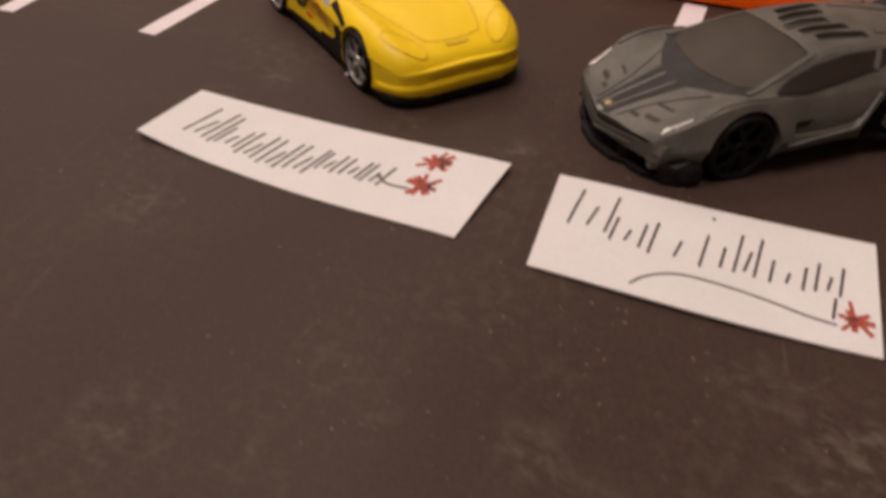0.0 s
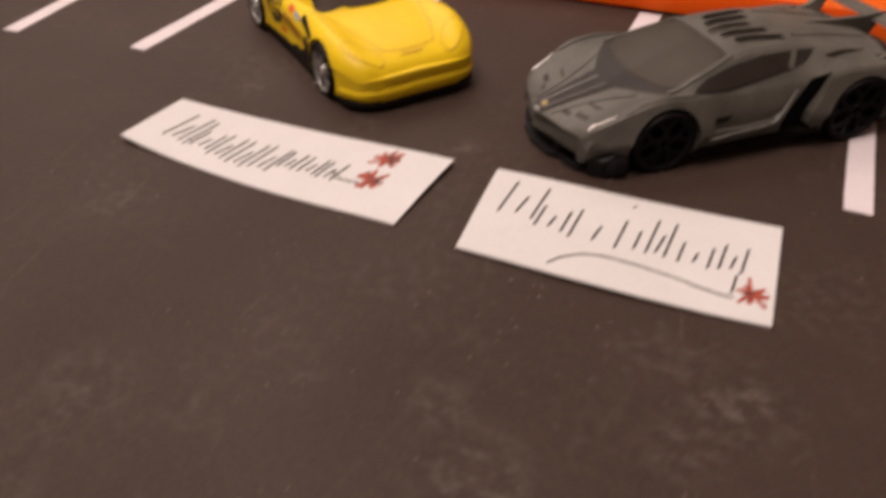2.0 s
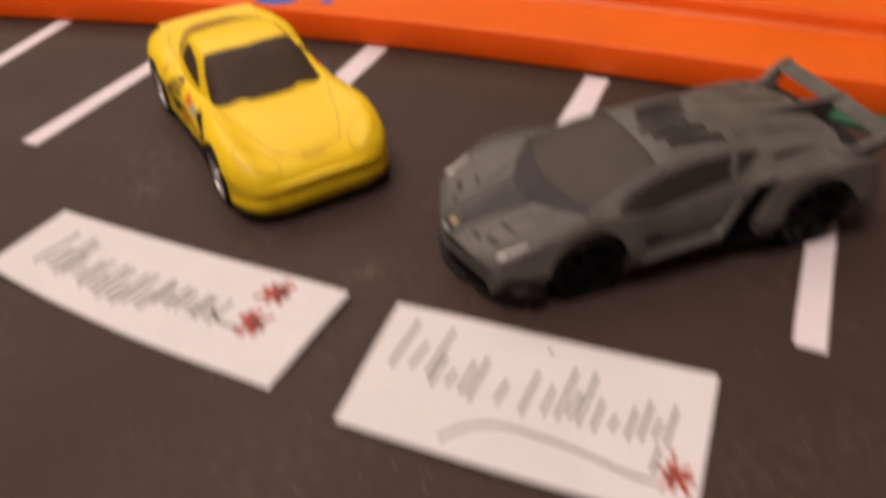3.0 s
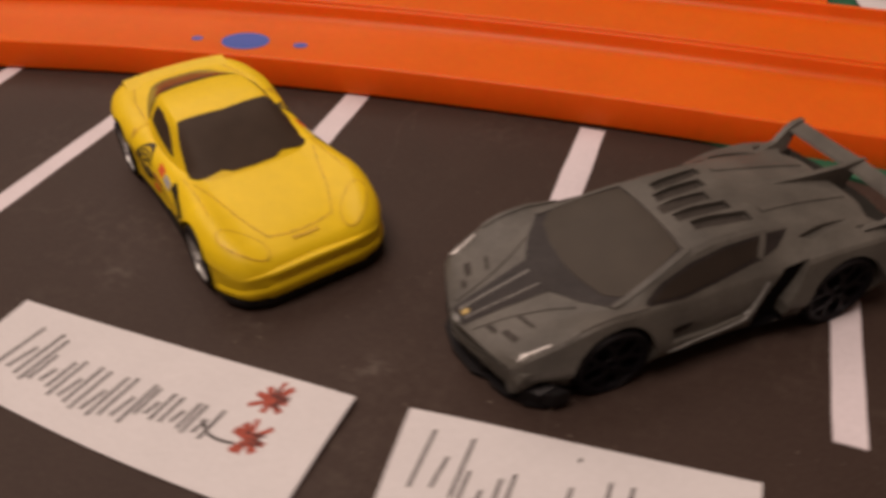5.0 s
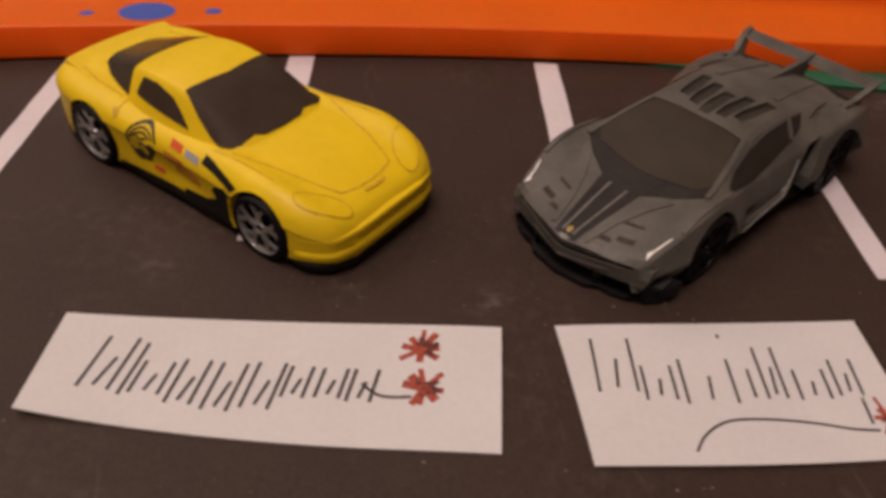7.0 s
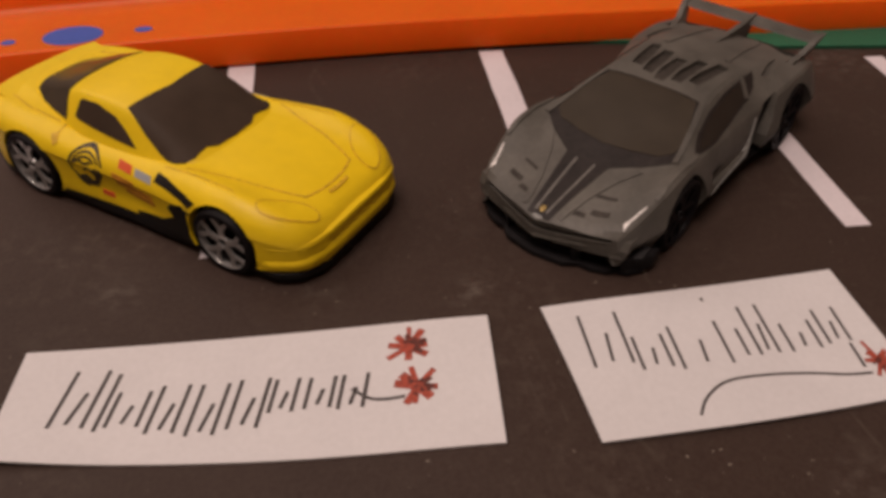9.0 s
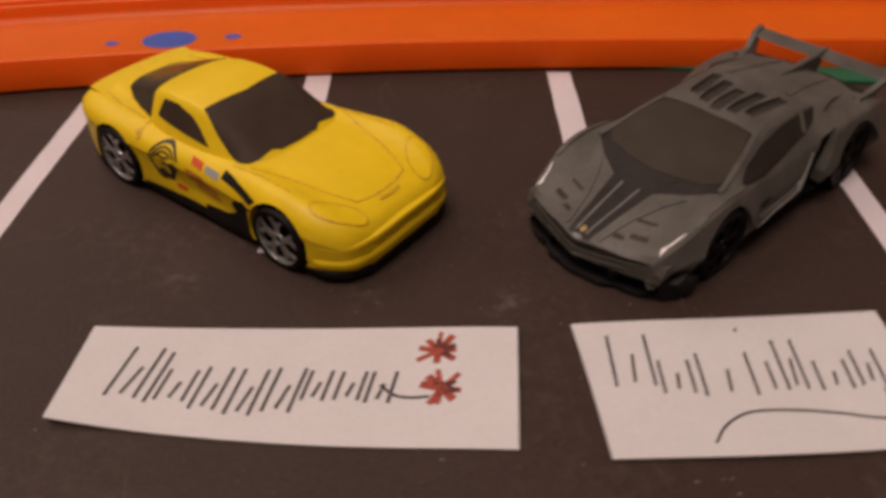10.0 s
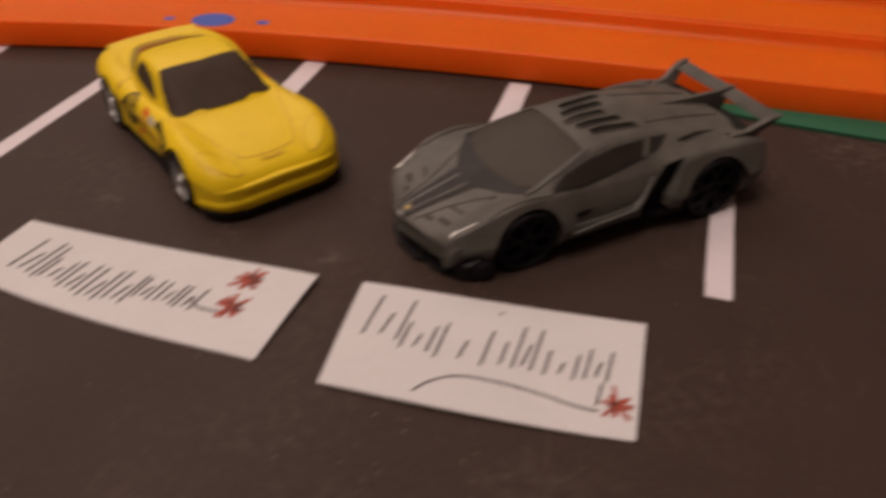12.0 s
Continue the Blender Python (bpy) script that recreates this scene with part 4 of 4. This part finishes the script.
CARD_ONE = ((-5.06, -1.52, 0.0), (1.34, -1.70, 0.08), (1.22, -3.86, 0.0), (-5.09, -3.31, 0.0))
name_card(
    "long curled white paper card with two red pen stars",
    CARD_ONE, lambda u, v: 0.01 + 0.11 * max(0, 0.28 - u) ** 2 * 12 * (1 - 0.75 * v),
    bars=[(0.10, 0.165, 0.27, 0.78), (0.190, 0.190, 0.24, 0.74), (0.21, 0.272, 0.27, 0.57), (0.292, 0.345, 0.21, 0.61), (0.372, 0.425, 0.18, 0.60), (0.452, 0.51, 0.22, 0.62), (0.532, 0.578, 0.33, 0.60), (0.604, 0.655, 0.34, 0.59), (0.672, 0.722, 0.32, 0.59)],
    lines=[[(0.70, 0.47), (0.735, 0.385), (0.77, 0.365), (0.81, 0.375)]],
    stars=[(0.822, 0.775, 0.054, (0.010, 0.02)), (0.836, 0.444, 0.046, (0.008, 0.02))], aspect=3.08, pen=0.0085, bulge=0.03)

CARD_TWO = ((2.15, -1.58, 0.04), (7.02, -1.0, 0.03), (7.12, -3.48, 0.0), (2.38, -4.0, 0.02))
name_card(
    "white paper card with an underline and one red pen star",
    CARD_TWO, lambda u, v: 0.01 + 0.04 * math.sin(math.pi * u) ** 2 * (1 - v),
    bars=[(0.075, 0.19, 0.47, 0.88), (0.21, 0.30, 0.41, 0.66), (0.33, 0.485, 0.38, 0.71), (0.545, 0.545, 0.42, 0.63), (0.51, 0.51, 0.885, 0.915), (0.585, 0.645, 0.41, 0.80), (0.69, 0.785, 0.40, 0.62), (0.82, 0.89, 0.42, 0.69), (0.87, 0.87, 0.22, 0.40)],
    lines=[[(0.298, 0.068), (0.345, 0.175), (0.432, 0.26), (0.567, 0.264), (0.697, 0.232), (0.80, 0.19), (0.88, 0.175)]],
    stars=[(0.93, 0.25, 0.062, (0.008, 0.01))], aspect=2.02, pen=0.0095, bulge=0.02)
name_card("small white paper card lying on the green mat behind the track", ((-1.6, 17.35, 0.1), (4.1, 18.9, 0.1), (4.5, 17.0, 0.1), (-1.2, 15.4, 0.1)), lambda u, v: 0.01, bars=[(0.15 + 0.085 * k, 0.20 + 0.085 * k, 0.40, 0.78) for k in range(8)], aspect=3.2, pen=0.009)
name_card("small white paper card under the black racing car", ((8.5, 17.6, 0.1), (14.0, 18.6, 0.1), (14.4, 16.7, 0.1), (8.95, 15.8, 0.1)), lambda u, v: 0.25 * max(0, 0.3 - u), bars=[(0.2 + 0.12 * k, 0.27 + 0.12 * k, 0.25, 0.5) for k in range(5)], aspect=2.5)
name_card("white paper card lying on the green mat at the board's corner", ((-24.6, 13.2, 0.1), (-19.2, 15.6, 0.1), (-19.45, 13.9, 0.1), (-23.9, 11.3, 0.1)), lambda u, v: 0.01, bars=[], aspect=2.5)
name_card("small white paper slip with a curled edge on the green mat", ((-17.4, 16.9, 0.1), (-14.9, 17.4, 0.1), (-15.1, 15.2, 0.1), (-16.95, 14.8, 0.1)), lambda u, v: 0.3 * (2 * u - 1) ** 2, bars=[], aspect=1.1)


# ---- parking lines ----
def parking_line(x0, y0, x1, y1, width):
    d = Vector((x1 - x0, y1 - y0)).normalized()
    n = Vector((d.y, -d.x)) * width / 2
    a, b = Vector((x0, y0)), Vector((x1, y1))
    rnd = random.Random(int(x0 * 100))
    left, right = [], []
    for k in range(13):
        p = a.lerp(b, k / 12)
        left.append(tuple(p - n * (1 + rnd.uniform(-0.04, 0.04))))
        right.append(tuple(p + n * (1 + rnd.uniform(-0.04, 0.04))))
    strip = slab(left + right[::-1], 0.0005, 0.014)
    bmesh.ops.triangulate(strip, faces=strip.faces)
    for v in strip.verts:
        v.co.z += board_rise(v.co.x, v.co.y)
    part("parking_line", strip, TAPE, None, "narrow white tape strip stuck on the dark board", category="tape strip", group="parking lines", kind="")


for line in ((-11.4, -0.36, -12.05, 5.6, 0.44), (-7.78, 0.12, -7.70, 6.5, 0.46), (-2.66, 0.36, -2.80, 7.2, 0.58), (3.04, 0.2, 2.96, 7.35, 0.57), (8.17, 0.10, 8.15, 6.6, 0.48), (12.0, 0.2, 12.08, 6.3, 0.46)):
    parking_line(*line)

# ---- orange track ----
BEND = keyed((-36, -0.8), (-22, 2.85), (-14, 4.93), (-11.5, 5.52), (-9, 6.08), (-4, 6.86), (0, 7.27), (4, 7.50), (8, 7.60), (13, 7.70), (36, 7.9))


def lane_line(x, off):
    """The near edge of the track pair, bent gently; off: centimetres across it."""
    s = (BEND(x + 1.5) - BEND(x - 1.5)) / 3
    n = Vector((-s, 1)).normalized()
    return Vector((x, BEND(x))) + n * off


def track_lane(off, spread, hole_x):
    rail = 0.72
    inner = [(0.02, rail - 0.05), (0.045, rail - 0.015), (0.09, rail), (0.135, rail - 0.015), (0.16, rail - 0.06), (0.19, 0.48), (0.27, 0.37), (0.42, 0.30), (0.70, 0.27)]
    prof = [(0.0, 0.0), *inner, *[(3.48 - s, z) for s, z in reversed(inner)], (3.48, 0.0), (3.30, 0.0), (3.28, 0.12), (0.20, 0.12), (0.18, 0.0)]
    bm = bmesh.new()
    rings = []
    for x in np.linspace(-34, 34, 120):
        o = off + spread * max(0, -x - 2) * 0.02
        a = lane_line(x, o)
        n = (lane_line(x, o + 1) - a).normalized()
        rings.append([(a.x + n.x * s, a.y + n.y * s, z + 0.085) for s, z in prof])
    loft(bm, rings)
    lane = part("track", bm, ORANGE, None, "orange plastic toy race track lane with raised rails", smooth=50, category="toy track", group="track lanes")
    # the blue joiner that shows through the holes of the track
    o = off + spread * max(0, -hole_x - 2) * 0.02
    for dx, a, b, dy in ((0, 0.66, 0.50, 0.0), (-1.32, 0.16, 0.13, -0.05), (1.5, 0.2, 0.15, 0.0)):
        p = lane_line(hole_x + dx, o + (1.72 if off < 1 else 1.70) + dy)
        t = math.degrees(math.atan2(BEND(hole_x + dx + 1) - BEND(hole_x + dx - 1), 2))
        # the far lane's left hole is empty; a brown disc colours its dark inside
        open_hole = dx < 0 and off > 1
        part("joiner" if dx == 0 else "joiner_peg", slab(ellipse(p.x, p.y, a, b, 32, t), 0.30, 0.362, None, 0.006), HOLE_BROWN if open_hole else BLUE, lane, "brown disc standing in for an open hole" if open_hole else "blue plastic joiner seen through a hole")
    return lane


track_lane(0.0, 0, -6.38)
track_lane(3.56, 1, -5.35)

ramp = thing("track_ramp", "orange track pieces joined into a steep ramp on green mat", "toy track", (6.95, 0, 0.09), 0)
TROUGH = ((-0.90, 0.0), (-0.90, 0.30), (-0.86, 0.34), (-0.80, 0.30), (-0.76, 0.16), (0.76, 0.16), (0.80, 0.30), (0.86, 0.34), (0.90, 0.30), (0.90, 0.0))
for wide, line in ((1.03, ((14.2, 0.0, 0), (16.2, 0.02, 8), (17.2, 0.30, 24), (18.0, 0.78, 36), (18.35, 1.06, 40))), (0.97, ((18.37, 1.08, 40), (19.2, 1.80, 42), (20.6, 3.10, 44), (22.6, 5.05, 44)))):
    bm = bmesh.new()
    loft(bm, [[(x * wide, y - h * math.sin(math.radians(tilt)), z + h * math.cos(math.radians(tilt))) for x, h in TROUGH] for y, z, tilt in line])
    part("ramp_section", bm, ORANGE, ramp, smooth=30)


# ---- parked toy cars on the green mat ----
def parked_car(label, at, turn, paint, trim, rim, marks, scale=1.0, number=""):
    spec = dict(YELLOW_SPEC)
    spec["cab_height"] = ((1.4, 1.2), (1.0, 1.4), (0.5, 1.75), (0.1, 2.0), (-0.8, 2.05), (-1.6, 1.98), (-2.3, 1.72), (-3.05, 1.4))
    car = thing("toy_car", label, "toy car", at, turn, "parked toy cars")
    car.scale = (scale, scale, scale)
    shell, tree = car_shell(spec)
    part("body", shell, paint, car, smooth=32)
    chassis(car, spec, BLACK, 0.08)
    part("windscreen", drape(tree, [(1.2, -0.5), (1.28, 0), (1.2, 0.5), (0.9, 0.95), (0.5, 0.98), (0.1, 0.78), (0.1, -0.78), (0.5, -0.98), (0.9, -0.95)], "top", cell=0.2), SMOKE, car, smooth=40)
    for way in ("left", "right"):
        part("side_window", drape(tree, [(0.5, 1.3), (0.1, 1.75), (-1.2, 1.8), (-1.5, 1.35)], way, cell=0.15), SMOKE, car, smooth=40)
        part("sill_stripe", drape(tree, [(1.35, 0.40), (1.35, 0.46), (-1.3, 0.46), (-1.3, 0.40)], way, 0.012, 0.3), trim, car, "printed sill line")
        part("door_line", drape(tree, ribbon([(0.9, 0.5), (0.85, 1.1)], 0.03), way, 0.012, 0.3), BLACK, car)
        for x0, x1, z0, z1, mat in marks:
            part("print_patch", drape(tree, [(x0, z0), (x1, z0), (x1 + 0.1, z1), (x0 + 0.1, z1)], way, 0.014, 0.2), mat, car, "printed patch")
        if number == "7":
            flip = 1 if way == "left" else -1
            digit = bmesh.new()
            for bar in ([(0.13, 0.92), (-0.13, 0.92), (-0.13, 0.86), (0.13, 0.86)], [(-0.13, 0.90), (-0.06, 0.90), (0.06, 0.60), (0.0, 0.60)]):
                drape(tree, [(0.02 - u * flip, v + 0.06) for u, v in bar], way, 0.024, 0.2, digit)
            part("race_number", digit, INK_BLACK, car, "black painted 7 on a white panel")
    for x in (2.1, -2.1):
        for s in (-1, 1):
            toy_wheel(car, x, s * 1.32, 0.58, 0.46, rim, 8, "spoked rim", s)
    return car


parked_car("yellow toy sports car parked side-on on the green mat", (-9.4, 15.6, 0.09), 194, YELLOW, YELLOW_LINE, DARK_RIM, [(-0.6, 0.9, 0.62, 0.68, YELLOW_LINE)])
parked_car("black toy car with chrome wheels parked behind the track", (-5.1, 18.5, 0.09), 200, CAR_BLACK, SILVER, CHROME, [(-0.6, 0.8, 0.5, 0.6, SILVER)], 0.92)
parked_car("black and red toy racing car with white marks", (1.6, 19.45, 0.09), 195, CAR_BLACK, SILVER, DARK_RIM, [(-0.2, 1.1, 0.48, 0.95, RED_DEEP), (-1.25, -0.75, 0.50, 0.92, WHITE), (-0.65, -0.3, 0.6, 0.98, WHITE), (0.0, 0.5, 0.78, 0.98, WHITE)], 0.92)
parked_car("black toy racing car with chrome wheels and white number panel", (11.23, 19.26, 0.09), 202, CAR_BLACK, SILVER, CHROME, [(-0.32, 0.26, 0.60, 1.02, WHITE), (0.62, 0.82, 0.62, 0.82, WHITE), (-1.3, 1.35, 0.30, 0.35, SILVER), (0.7, 2.9, 1.06, 1.12, RED), (-2.6, 0.0, 1.06, 1.12, RED)], 0.85, "7")

# ---- board, mat and room ----
ground = bmesh.new()
gx = sorted({-60.0, 60.0, *np.linspace(-12, 16, 57).tolist()})
gy = sorted({-60.0, 9.5, *np.linspace(-20, 6, 53).tolist()})
grid = [[ground.verts.new((x, y, board_rise(x, y))) for y in gy] for x in gx]
for i in range(len(gx) - 1):
    for k in range(len(gy) - 1):
        ground.faces.new((grid[i][k], grid[i + 1][k], grid[i + 1][k + 1], grid[i][k + 1]))
rim = [e for e in ground.edges if e.is_boundary]
skirt = bmesh.ops.extrude_edge_only(ground, edges=rim)
for v in skirt["geom"]:
    if isinstance(v, bmesh.types.BMVert):
        v.co.z = -0.12
part("ground", ground, BOARD, None, "dark brown-black board with pale dust and scuffs", smooth=30, kind="structure", category="board")
mat_edge = [(-60, 12.0 + 3.5), (-14, 10.2), (4, 7.75), (6.5, 7.45), (9.0, 6.98), (11.3, 6.80), (14, 6.62), (30, 5.2), (60, 3)]
part("green_mat", slab(mat_edge + [(60, 70), (-60, 70)], 0.003, 0.085, None, 0.03), GREEN, None, "green felt mat with a soft edge under the track", kind="structure", category="mat")
# unseen floor, ceiling and walls, added to close the room and bounce its light
part("floor", block(-150, 150, -150, 150, -0.6, -0.125), DARK_FLOOR, None, "plain floor under the board", kind="structure")
part("ceiling", block(-150, 150, -150, 150, 200, 206), WALL, None, "plain ceiling", kind="structure")
part("wall_north", block(-150, 150, 150, 156, -0.6, 200), WALL, None, "plain wall", kind="structure")
part("wall_south", block(-150, 150, -156, -150, -0.6, 200), WALL, None, "plain wall", kind="structure")
part("wall_east", block(150, 156, -150, 150, -0.6, 200), WALL, None, "plain wall", kind="structure")
part("wall_west", block(-156, -150, -150, 150, -0.6, 200), WALL, None, "plain wall", kind="structure")
